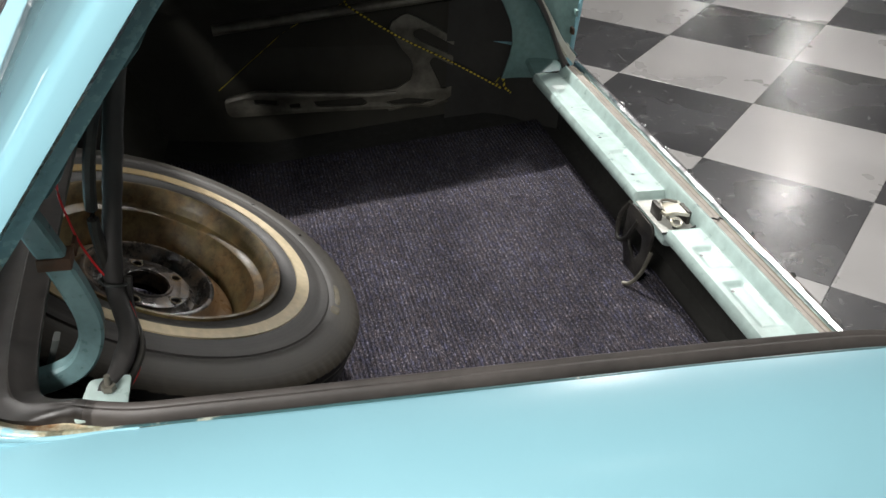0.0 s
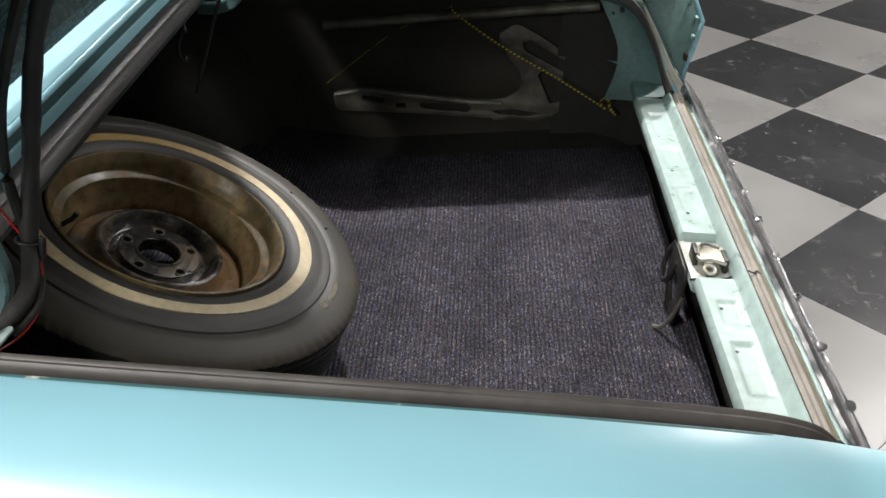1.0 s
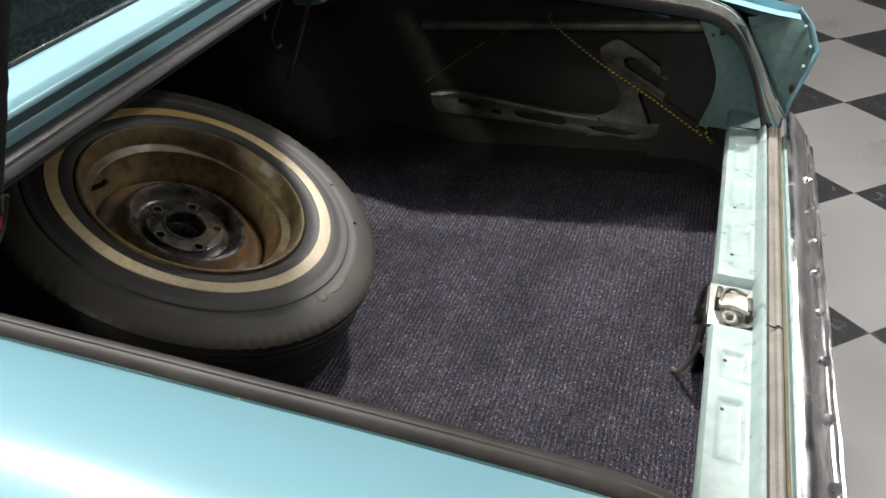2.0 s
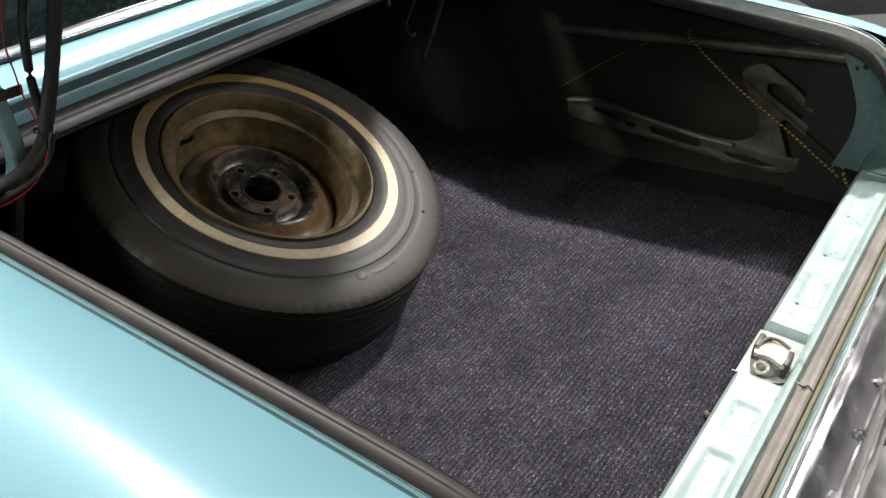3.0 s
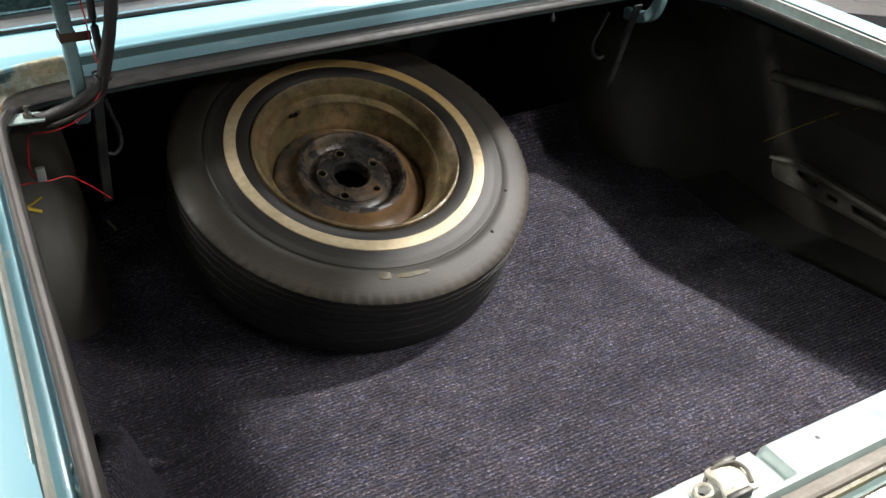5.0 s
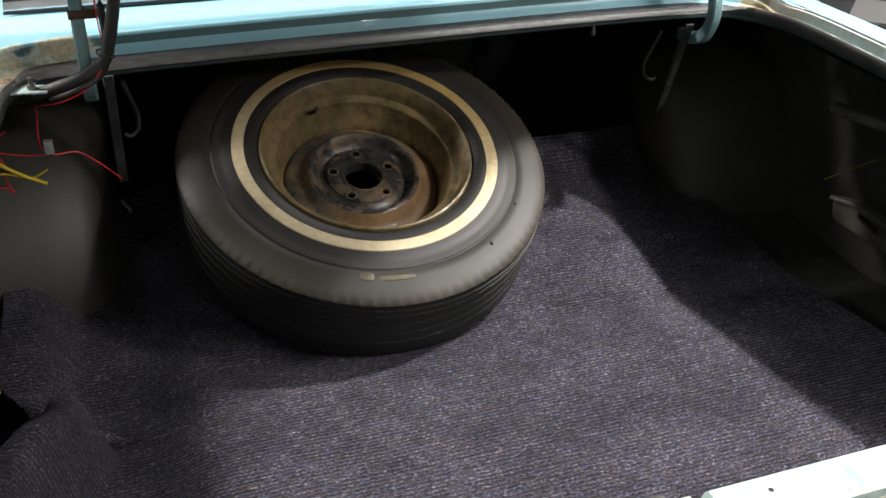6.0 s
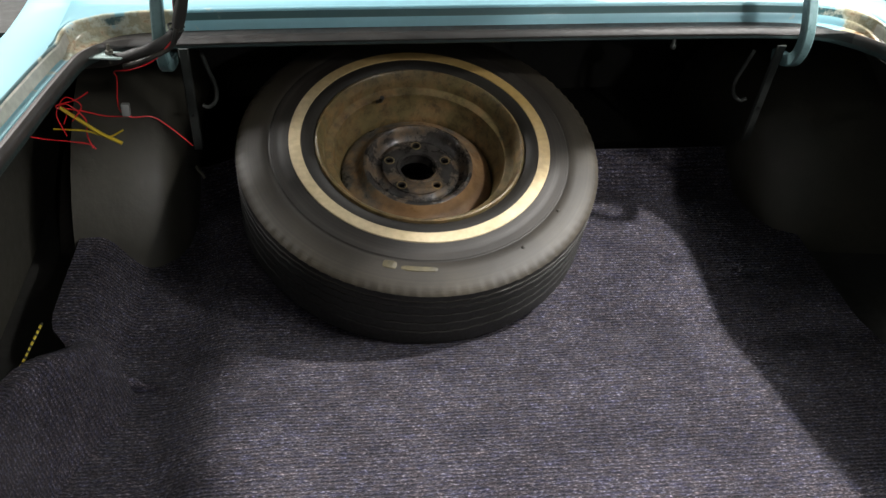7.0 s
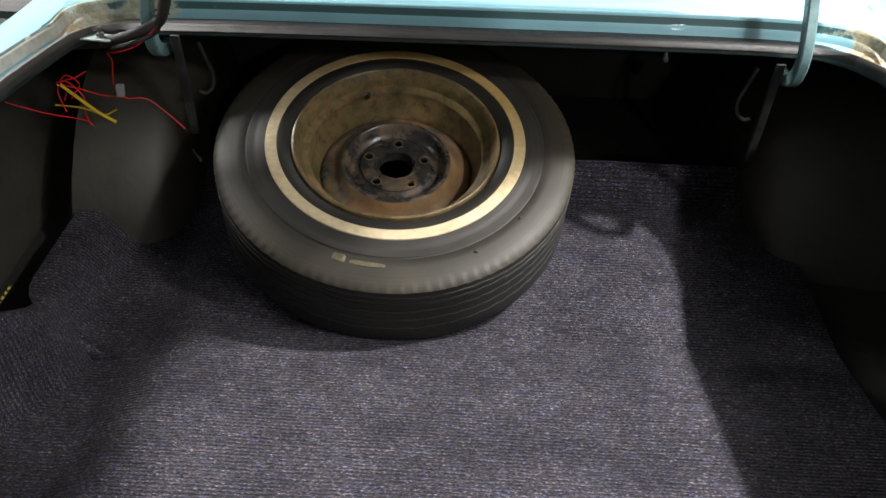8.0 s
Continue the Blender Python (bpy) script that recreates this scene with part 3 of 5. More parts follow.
def rear_deck():
    """Panel between the trunk opening and the rear window, with the corners beside the opening."""
    rows = []
    for p, w in OPENING:
        if p.y < 1.035:
            continue
        f = front_share(p)
        a = p + w * lerp(0.0420, 0.0836, f) + Vector((0, 0, lerp(0.0180, 0.0250, f)))
        far = min(((-0.679 if w.x < 0 else 0.871) - a.x) / w.x if abs(w.x) > 1e-3 else 9, (1.318 - a.y) / w.y if w.y > 1e-3 else 9)
        far = max(far, 0.002)
        d = a + w * far
        d.z = 0.888 + 0.008 * (d.x - XC) + 0.010 - 0.007 * (1 - f) + 0.020 * step(1.10, 1.32, d.y)
        rows.append([a, a + w * min(0.0012, far * 0.1) + Vector((0, 0, 0.0034 * f)), a + w * min(0.006, far * 0.3) + Vector((0, 0, lerp(0.0025, 0.0052, f))), a.lerp(d, 0.35) + Vector((0, 0, 0.002)), a.lerp(d, 0.7), d, d + Vector((0, 0, -0.03))])
    part("rear_deck", grid(bmesh.new(), rows), deck_paint, car)
    for x0, x1 in ((-0.70, -0.52), (0.90, 0.72)):
        bm = grid(bmesh.new(), [[(lerp(x0, x1, t), y, 0.884 + 0.008 * (lerp(x0, x1, t) - XC) + 0.030 * step(1.10, 1.32, y) + 0.3 * max(0, y - 1.32)) for t in (0, 0.5, 1)] for y in (1.314, 1.32, 1.34, 1.5, 1.8)])
        part("sail_panel", bm, paint, car)
    # rear window: black gasket, broad chrome moulding, sloping glass
    arch = [(lerp(XL + 0.02, XR - 0.02, k / 20), 1 - ((k - 10) / 10) ** 2) for k in range(21)]
    win = part("rear_window", grid(bmesh.new(), [[(x, 1.346 + 0.55 * s, 0.930 + 0.30 * s + 0.006 * c) for s in (0, 0.3, 0.6, 1)] for x, c in arch]), glass, car, "dark sloping rear window glass")
    part("gasket", tube(bmesh.new(), [Vector((x, 1.321, 0.917 + 0.004 * c)) for x, c in arch], 0.0035, 8), trim_black, win, "black rubber window gasket")
    part("trim", grid(bmesh.new(), [[(x, 1.323, 0.916 + 0.004 * c), (x, 1.325, 0.922 + 0.004 * c), (x, 1.331, 0.927 + 0.005 * c), (x, 1.340, 0.930 + 0.006 * c), (x, 1.347, 0.930 + 0.006 * c)] for x, c in arch]), chrome, win, "chrome window moulding")


rear_deck()

RECESSES = [(0.54, 0.675), (0.372, 0.492), (0.195, 0.312), (-0.158, -0.086), (-0.330, -0.200), (-0.50, -0.40)]
HOLES = [0.549, 0.375, 0.196, -0.109, -0.222]


def sill_height(x, y):
    """Top of the sill with its pressed recesses and the lower seat of the latch."""
    z = 0.640
    for a, b in RECESSES:
        d = min(x - a, b - x, y - 0.108, 0.152 - y)
        z -= 0.005 * step(0.0, 0.009, d)
    z -= 0.014 * step(0.0, 0.006, min(x + 0.022, 0.124 - x))
    return z


def rail():
    before = [(0.150, 0.612), (0.160, 0.614), (0.168, 0.618), (0.170, 0.628), (0.167, 0.635)]
    after = [(0.100, 0.645), (0.097, 0.660), (0.093, 0.664), (0.088, 0.662), (0.085, 0.648), (0.058, 0.644), (0.054, 0.632), (0.048, 0.630), (0.0455, 0.640), (0.040, 0.640), (0.032, 0.60)]
    rows = []
    for k in range(281):
        x = lerp(-0.64, 0.76, k / 280)
        dip = 0.640 - sill_height(x, 0.2)
        row = [(x, y, z - dip * (z > 0.6)) for y, z in before]
        row += [(x, y, sill_height(x, y)) for y in (lerp(0.163, 0.104, s / 15) for s in range(16))]
        rows.append(row + [(x, y, z) for y, z in after])
    sill = part("sill_panel", grid(bmesh.new(), rows), paint_rail, car, "pale mint painted sill panel with pressed recesses", 50)
    for x in HOLES:
        z = sill_height(x, 0.142)
        bm = bmesh.new()
        bmesh.ops.create_circle(bm, cap_ends=True, radius=0.0036, segments=12, matrix=Matrix.Translation((x, 0.142, z + 0.0008)))
        part("screw_hole", bm, trim_black, sill)
    # shaded end pieces that rise to the posts
    for x0, x1 in ((0.76, 0.86), (-0.64, -0.70)):
        bm = grid(bmesh.new(), [[(x, 0.172, 0.632 + 0.02 * t), (x, 0.166, 0.640 + 0.025 * t), (x, 0.100, 0.645 + 0.03 * t), (x, 0.07, 0.64)] for t, x in ((0, x0), (0.5, (x0 + x1) / 2), (1, x1))])
        part("sill_end", bm, post_shade_paint, car)
    bm = grid(bmesh.new(), [[(x, 0.084, 0.650), (x, 0.082, 0.656), (x, 0.076, 0.6590), (x, 0.071, 0.6570), (x, 0.066, 0.6585), (x, 0.0625, 0.656), (x, 0.062, 0.646)] for x in (lerp(-0.65, 0.765, k / 60) for k in range(61))])
    strip = part("rear_weatherstrip", bm, rubber_rear, car, "dry brown rubber weatherstrip along the sill")
    bm = grid(bmesh.new(), [[(x, 0.0615, 0.650), (x, 0.060, 0.6525 + 0.001 * noise.noise((x * 30, 0, 0))), (x, 0.055, 0.6515), (x, 0.0535 + 0.001 * noise.noise((x * 22, 5, 0)), 0.646)] for x in (lerp(-0.65, 0.765, k / 120) for k in range(121))])
    part("mastic_line", bm, olive_mastic, strip, "olive brown line of old mastic")
    bm = bmesh.new()
    tube(bm, smooth_path([(-0.032, 0.088, 0.664), (-0.034, 0.076, 0.661), (-0.026, 0.070, 0.660), (-0.030, 0.062, 0.658)], 5), 0.0014, 6)
    part("split", bm, trim_black, strip)
    return sill


sill = rail()


def latch():
    base = part("latch", box(bmesh.new(), (-0.018, 0.098, 0.6265), (0.108, 0.172, 0.6295), 0.001), latch_plate, sill, "greasy yellowed metal striker latch with a wire loop")
    saddle = sheet(rounded([(0.010, 0.158), (0.064, 0.161), (0.052, 0.136), (0.060, 0.110), (0.004, 0.110), (0.018, 0.136)], 0.008), [], 0.005, Matrix.Translation((0, 0, 0.650)))
    part("saddle", saddle, grease, base, "worn pale latch saddle")
    for (x0, y0), (x1, y1) in (((0.026, 0.1545), (0.062, 0.1635)), ((0.006, 0.1065), (0.044, 0.1150))):
        part("leg", box(bmesh.new(), (x0, y0, 0.6295), (x1, y1, 0.6565), 0.002), dark_steel, base, "dark steel latch leg")
    ring = [Vector((-0.003 + 0.0095 * math.cos(a), 0.1405 + 0.0095 * math.sin(a), 0.642 + 0.003 * math.cos(a))) for a in (math.tau * k / 24 for k in range(25))]
    part("eye", tube(bmesh.new(), ring, 0.0030, 8), grease, base, "small round latch eye")
    bm = bmesh.new()
    tube(bm, smooth_path([(0.004, 0.147, 0.642), (0.014, 0.154, 0.648), (0.030, 0.156, 0.655), (0.052, 0.150, 0.657), (0.058, 0.134, 0.656), (0.050, 0.116, 0.655)], 6), 0.0026, 8)
    part("striker_wire", bm, brace_steel, base)
    bm = bmesh.new()
    bmesh.ops.create_cone(bm, cap_ends=True, segments=16, radius1=0.0062, radius2=0.0058, depth=0.002, matrix=Matrix.Translation((-0.003, 0.1405, 0.6318)))
    part("pin_hole", bm, trim_black, base)
    bm = bmesh.new()
    tube(bm, smooth_path([(-0.022, 0.176, 0.632), (-0.020, 0.150, 0.6325), (-0.016, 0.120, 0.633), (-0.006, 0.100, 0.633)], 5), 0.0022, 6)
    part("seam", bm, trim_black, base)
    # bracket hanging below the sill
    bm = sheet(rounded([(-0.055, 0.02), (0.055, 0.02), (0.062, -0.06), (0.03, -0.125), (-0.02, -0.13), (-0.050, -0.07)], 0.02), [rounded([(-0.020, -0.018), (0.036, -0.018), (0.036, -0.062), (0.0, -0.085), (-0.024, -0.05)], 0.012)], 0.004, Matrix.Translation((0.070, 0.172, 0.600)) @ pose(0, 0, 0, 90, 0, 0))
    hang = part("lock_bracket", bm, dark_steel, sill, "dark steel lock bracket under the sill")
    bm = bmesh.new()
    tube(bm, smooth_path([(0.130, 0.170, 0.615), (0.150, 0.177, 0.575), (0.140, 0.181, 0.530), (0.110, 0.178, 0.545), (0.080, 0.173, 0.60)], 6), 0.005, 8)
    part("hook", bm, dark_steel, hang)
    bm = bmesh.new()
    tube(bm, smooth_path([(0.010, 0.172, 0.57), (0.012, 0.184, 0.525), (0.022, 0.197, 0.496), (0.036, 0.206, 0.488)], 6), 0.004, 8)
    part("lever", bm, brace_steel, hang)


latch()


def chrome_moulding():
    prof = [(0.043, 0.630), (0.042, 0.648), (0.036, 0.652), (0.026, 0.648), (0.018, 0.640), (0.008, 0.630), (-0.004, 0.616), (-0.014, 0.602), (-0.018, 0.601), (-0.022, 0.592), (-0.033, 0.575), (-0.037, 0.574), (-0.042, 0.562), (-0.048, 0.53), (-0.046, 0.48)]
    rows = []
    for k in range(181):
        x = lerp(-0.80, 0.875, k / 180)
        rows.append([(x, y + 0.0016 * noise.noise((x * 14, y * 40, 0)), z + 0.0016 * noise.noise((x * 11, 3, z * 30))) for y, z in prof])
    strip = part("chrome_moulding", grid(bmesh.new(), rows), chrome, car, "pitted chrome moulding along the trunk edge")
    for x, y, z in ((0.345, -0.006, 0.615), (0.235, -0.008, 0.613), (0.110, -0.010, 0.611), (-0.020, -0.012, 0.609), (0.47, -0.006, 0.615), (0.60, -0.006, 0.615), (-0.16, -0.012, 0.609), (-0.30, -0.012, 0.609)):
        m = Matrix.Translation((x, y, z)) @ pose(0, 0, 0, 45, 0, 20 * x * 17)
        bm = bmesh.new()
        bmesh.ops.create_cone(bm, cap_ends=True, segments=18, radius1=0.0095, radius2=0.008, depth=0.003, matrix=m)
        bmesh.ops.create_cone(bm, cap_ends=True, segments=6, radius1=0.0062, radius2=0.0055, depth=0.010, matrix=m @ Matrix.Translation((0, 0, 0.003)))
        part("nut", bm, chrome, strip, "corroded nut")
    return strip


chrome_moulding()


CAP_RIM = [(0.640, 0.820, 0.052), (0.697, 0.836, 0.043), (0.745, 0.874, 0.022), (0.790, 0.905, 0.006), (0.840, 0.935, 0.030), (0.880, 0.950, 0.072)]


def cap_rim(z):
    """Outer edge of the fender end at a height."""
    for a, d in zip(CAP_RIM, CAP_RIM[1:]):
        if z <= d[0]:
            t = (z - a[0]) / (d[0] - a[0])
            return lerp(a[1], d[1], t), lerp(a[2], d[2], t)
    return CAP_RIM[-1][1:]


def rear_corner(sign):
    """End cap of the fender, the post inside the seal, and the tail panel piece."""
    x = XR if sign > 0 else XL
    s = lambda o: x + sign * o  # noqa: E731
    # cap with a stepped outer edge
    edge = -0.694 if sign < 0 else 0.831
    rows = []
    for k in range(10):
        z = lerp(0.650, 0.866, k / 9)
        u = z - (0.869 if sign < 0 else 0.875)
        o = next((lerp(a[0], d[0], (u - a[1]) / (d[1] - a[1])) for a, d in zip(SECTION[1:], SECTION[2:]) if d[1] <= u <= a[1]), 0.02) * 0.9 - 0.004
        a = (0.006 + 0.03 * step(0.65, 0.72, z), 0.080 + 0.10 * step(0.68, 0.90, z))
        out = edge + sign * o if z > 0.70 else edge + sign * lerp(0.085, o, (z - 0.65) / 0.05)
        rows.append([(lerp(s(a[0]), out, t), lerp(a[1] - 0.02 * step(0, 0.15, t), 0.040, t) + (0.010 if t > 0.9 else 0), z) for t in (0, 0.1, 0.3, 0.55, 0.8, 0.92, 1.0)])
    if sign > 0:
        rows = []
        for k in range(14):
            z = lerp(0.650, 0.868, k / 13)
            inner = (s(0.006 + 0.03 * step(0.65, 0.72, z)), 0.080 + 0.10 * step(0.68, 0.90, z))
            rim_x, rim_y = cap_rim(z)
            rows.append([(lerp(inner[0], rim_x, t), lerp(inner[1], rim_y, t) + 0.016 * math.sin(math.pi * min(t / 0.88, 1)) ** 0.7 - 0.014 * step(0, 0.12, t) * (1 - t), z) for t in (0, 0.06, 0.12, 0.3, 0.5, 0.7, 0.84, 0.88, 1.0)])
    cap = part("fender_end", grid(bmesh.new(), rows), paint_inner, car, "aqua fender end with chipped rusty lower edge", 30)
    if sign > 0:
        bm = tube(bmesh.new(), [Vector((cap_rim(z)[0], cap_rim(z)[1], z)) for z in (lerp(0.655, 0.872, k / 24) for k in range(25))], 0.0065, 8)
        part("rim_lip", bm, paint, cap, "pale outer lip of the fender end")
    for z, o in () if sign > 0 else ((0.705, 0.128), (0.745, 0.140), (0.785, 0.142), (0.822, 0.128)):
        bm = box(bmesh.new(), (-0.012, -0.006, -0.012), (0.012, 0.006, 0.012), 0.003)
        bmesh.ops.transform(bm, matrix=Matrix.Translation((edge + sign * o, 0.050, z)), verts=bm.verts)
        part("tab", bm, paint_inner, cap)
    if sign > 0:
        for z in (0.722, 0.760, 0.798, 0.835):
            rim_x, rim_y = cap_rim(z)
            bm = box(bmesh.new(), (-0.010, -0.004, -0.009), (0.010, 0.004, 0.009), 0.003)
            bmesh.ops.transform(bm, matrix=Matrix.Translation((rim_x - 0.018, rim_y + 0.015, z)), verts=bm.verts)
            part("tab", bm, rust_clip if z < 0.73 else paint_inner, cap)
    # post: plate beside the opening, with a screw hole
    free = [(0.872, 0.288), (0.835, 0.266), (0.800, 0.245), (0.760, 0.225), (0.735, 0.216), (0.700, 0.212), (0.665, 0.216), (0.635, 0.224), (0.604, 0.232)]
    seal = [(0.872, 0.232), (0.835, 0.182), (0.800, 0.160), (0.760, 0.136), (0.735, 0.124), (0.700, 0.113), (0.665, 0.100), (0.635, 0.100), (0.604, 0.105)]
    rows = [[(s(lerp(0.020, 0.002, t) + 0.012 * math.sin(math.pi * t)), lerp(f[1], g[1], t), f[0]) for t in (0, 0.04, 0.2, 0.4, 0.6, 0.75, 0.9, 1)] for f, g in zip(free, seal)]
    bm = grid(bmesh.new(), rows)
    bmesh.ops.solidify(bm, geom=bm.faces[:], thickness=0.003)
    post = part("post", bm, post_shade_paint, car, "aqua painted inner post at the trunk corner")
    bm = bmesh.new()
    tube(bm, [Vector((s(0.020), 0.240, 0.822)), Vector((s(0.030), 0.240, 0.822))], 0.0045, 10)
    part("screw_hole", bm, trim_black, post)
    bm = bmesh.new()
    tube(bm, [Vector((s(0.004), 0.222, 0.835)), Vector((s(0.012), 0.222, 0.835))], 0.006, 10)
    part("plug", bm, dark_steel, post)
    # flange that closes the post to the gutter
    bm = grid(bmesh.new(), [[(s(0.010), y, z), (s(0.002), y - 0.022, z - 0.004), (s(0.016), y - 0.036, z - 0.010)] for y, z in ((0.205, 0.862), (0.165, 0.790), (0.130, 0.710), (0.115, 0.660))])
    part("flange", bm, post_shade_paint, post)


rear_corner(1)
rear_corner(-1)
part("tail_side", grid(bmesh.new(), [[(*cap_rim(max(z, 0.655)), z), (cap_rim(max(z, 0.655))[0] + 0.03, cap_rim(max(z, 0.655))[1] + 0.05, z), (0.985, 0.17, z), (0.985, 0.222, z)] for z in (0.24, 0.45, 0.65, 0.70, 0.75, 0.79, 0.83, 0.86, 0.875)]), paint, car)
# black sheets added to hide the tail's aqua inside and keep it dark
part("tail_dark_sheet", grid(bmesh.new(), [[(0.800, 0.072, z), (0.838, 0.112, z), (0.925, 0.172, z), (0.966, 0.226, z), (0.967, 0.246, z), (0.974, 0.340, z)] for z in (0.24, 0.45, 0.62, 0.655)]), black_inside, car)
part("tail_dark_sheet", grid(bmesh.new(), [[(0.950, 0.150, z), (0.960, 0.20, z), (0.966, 0.27, z), (0.972, 0.345, z)] for z in (0.655, 0.75, 0.862)]), black_inside, car)
part("tail_dark_box", box(bmesh.new(), (-0.80, 0.060, 0.24), (0.845, 0.066, 0.612)), black_inside, car)


def floor_height(x, y):
    """Top of the carpet: a shallow fall forward, the rise to the axle, a flap turned up on one side and a lobe against the wheel housing."""
    z = 0.414 - 0.1228 * (min(y, 0.83) - 0.735)
    z += 0.22 * max(y - 0.83, 0) ** 2 / (max(y - 0.83, 0) + 0.08) * 0.45 + 0.14 * step(1.28, 1.52, y)
    z -= 0.028 * step(-0.39, -0.50, x)
    foot = -0.606 + 0.062 * step(0.45, 0.70, y)
    lift = (0.178 - 0.045 * step(0.55, 0.71, y)) * step(0.735, 0.710, y) * step(0.05, 0.35, y)
    z += lift * step(foot, foot - 0.045, x) - 0.9 * lift * step(foot - 0.065, foot - 0.110, x)
    z += 0.075 * step(-0.575, -0.670, x) * step(0.775, 0.80, y)
    return z + 0.0025 * noise.noise((x * 5, y * 5, 1.0)) + 0.0008 * noise.noise((x * 31, y * 31, 4.0))


def carpet_edge(y):
    """Free edge of the carpet beside the wheel housing, with a notch and a round lobe."""
    if y < 0.725:
        return -0.725 + 0.006 * math.sin(y * 23)
    if y < 0.785:
        return lerp(-0.650, -0.625, (y - 0.725) / 0.06)
    return -0.625 - 0.080 * math.sqrt(max(0.0, 1 - ((y - 0.885) / 0.105) ** 2)) if y < 0.885 else -0.705


def trunk_floor():
    # carpet
    ys = [lerp(0.13, 1.39, k / 121) for k in range(122)]
    bm = grid(bmesh.new(), [[(x, y, floor_height(x, y)) for x, y in ((lerp(carpet_edge(y), 0.80, (k / 170) ** 1.15), y) for y in ys)] for k in range(171)])
    bmesh.ops.solidify(bm, geom=bm.faces[:], thickness=0.006)
    carpet = thing("trunk_carpet", "charcoal grey ribbed carpet laid on the trunk floor", "carpet", bm=bm, mat=carpet_mat)
    carpet.matrix_world = SLOPE
    rng = random.Random(5)
    for k in range(34):
        x, y = rng.uniform(-0.5, 0.5), rng.uniform(0.3, 0.95)
        bm = bmesh.new()
        bmesh.ops.create_icosphere(bm, subdivisions=1, radius=rng.uniform(0.0008, 0.0016), matrix=Matrix.Translation((x, y, floor_height(x, y) + 0.001)) @ Matrix.Diagonal((1.6, 1, 0.5, 1)))
        part("lint", bm, clear_plastic if k % 5 else yellow_wire, carpet)
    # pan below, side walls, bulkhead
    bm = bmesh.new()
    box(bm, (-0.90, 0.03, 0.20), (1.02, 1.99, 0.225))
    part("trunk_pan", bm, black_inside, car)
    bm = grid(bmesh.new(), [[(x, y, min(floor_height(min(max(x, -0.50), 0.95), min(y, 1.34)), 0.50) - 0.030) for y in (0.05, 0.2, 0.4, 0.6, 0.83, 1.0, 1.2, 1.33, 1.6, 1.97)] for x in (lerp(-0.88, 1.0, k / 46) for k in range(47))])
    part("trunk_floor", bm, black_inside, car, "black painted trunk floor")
    for x0, x1 in ((-0.846, -0.836), (1.0, 1.02)):
        bm = bmesh.new()
        tall = 0.80
        box(bm, (x0, 0.10, 0.22), (x1, 1.99, tall))
        sx = 1 if x0 > 0 else -1
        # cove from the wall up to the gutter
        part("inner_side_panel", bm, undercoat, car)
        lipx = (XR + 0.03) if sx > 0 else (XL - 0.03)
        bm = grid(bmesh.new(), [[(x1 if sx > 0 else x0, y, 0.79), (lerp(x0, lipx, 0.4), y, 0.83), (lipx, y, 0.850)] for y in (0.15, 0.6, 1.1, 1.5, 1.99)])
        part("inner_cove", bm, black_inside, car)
    bm = bmesh.new()
    box(bm, (-0.9, 1.98, 0.2), (1.02, 2.0, 1.25))
    part("bulkhead", bm, black_inside, car)
    bm = bmesh.new()
    box(bm, (-0.9, 1.22, 0.84), (1.02, 1.99, 0.855))
    part("parcel_shelf", bm, black_inside, car)
    bm = grid(bmesh.new(), [[(x, 1.165, 0.853 + 0.014 * x), (x, 1.170, 0.849 + 0.012 * x), (x, 1.20, 0.846), (x, 1.25, 0.848)] for x in (-0.60, 0.1, 0.76)])
    part("lip_channel", bm, lip_rubber, car)
    bm = bmesh.new()
    box(bm, (-0.80, 0.035, 0.24), (0.84, 0.055, 0.60))
    part("tail_panel", bm, paint, car)


trunk_floor()


def wheelhouse(sign):
    """Half round housing over the rear wheel, seen inside the trunk."""
    x0, x1 = (0.72, 1.00) if sign > 0 else (-0.50, -0.715)
    rows = []
    for t, r in ((0.0, 0.02), (0.0, 0.26), (0.03, 0.315), (0.12, 0.36), (0.28, 0.385), (0.6, 0.40), (1.0, 0.41)):
        rows.append([(lerp(x0, x1, t), 1.50 + 1.02 * r * math.cos(a), 0.34 + 1.05 * r * math.sin(a)) for a in (lerp(-0.3, math.pi + 0.3, k / 28) for k in range(29))])
    return part("wheelhouse", grid(bmesh.new(), rows), wheelhouse_coat, car, "dark undercoated wheel housing")


def road_wheel(x):
    """A rear road wheel under its housing, on the floor."""
    bm = lathe(bmesh.new(), [(0.19, 0.05), (0.22, 0.085), (0.28, 0.085), (0.318, 0.07), (0.325, 0.04), (0.325, -0.04), (0.318, -0.07), (0.28, -0.085), (0.22, -0.085), (0.19, -0.05)], 64)
    lift = 0.325 - (SLOPE @ Vector((x, 1.50, 0.30))).z
    bmesh.ops.transform(bm, matrix=Matrix.Translation((x, 1.50, 0.30 + lift)) @ pose(0, 0, 0, 0, 90, 0), verts=bm.verts)
    tyre = part("road_wheel", bm, tyre_rubber, car)
    bm = lathe(bmesh.new(), [(0.01, 0.05), (0.10, 0.06), (0.15, 0.03), (0.19, 0.055), (0.195, 0.05), (0.19, -0.05), (0.05, -0.05)], 48)
    bmesh.ops.transform(bm, matrix=Matrix.Translation((x, 1.50, 0.30 + lift)) @ pose(0, 0, 0, 0, 90 if x > 0 else -90, 0), verts=bm.verts)
    part("rim", bm, rim_rust, tyre)


road_wheel(-0.71)
road_wheel(0.86)
wheelhouse(-1)
wheelhouse(1)


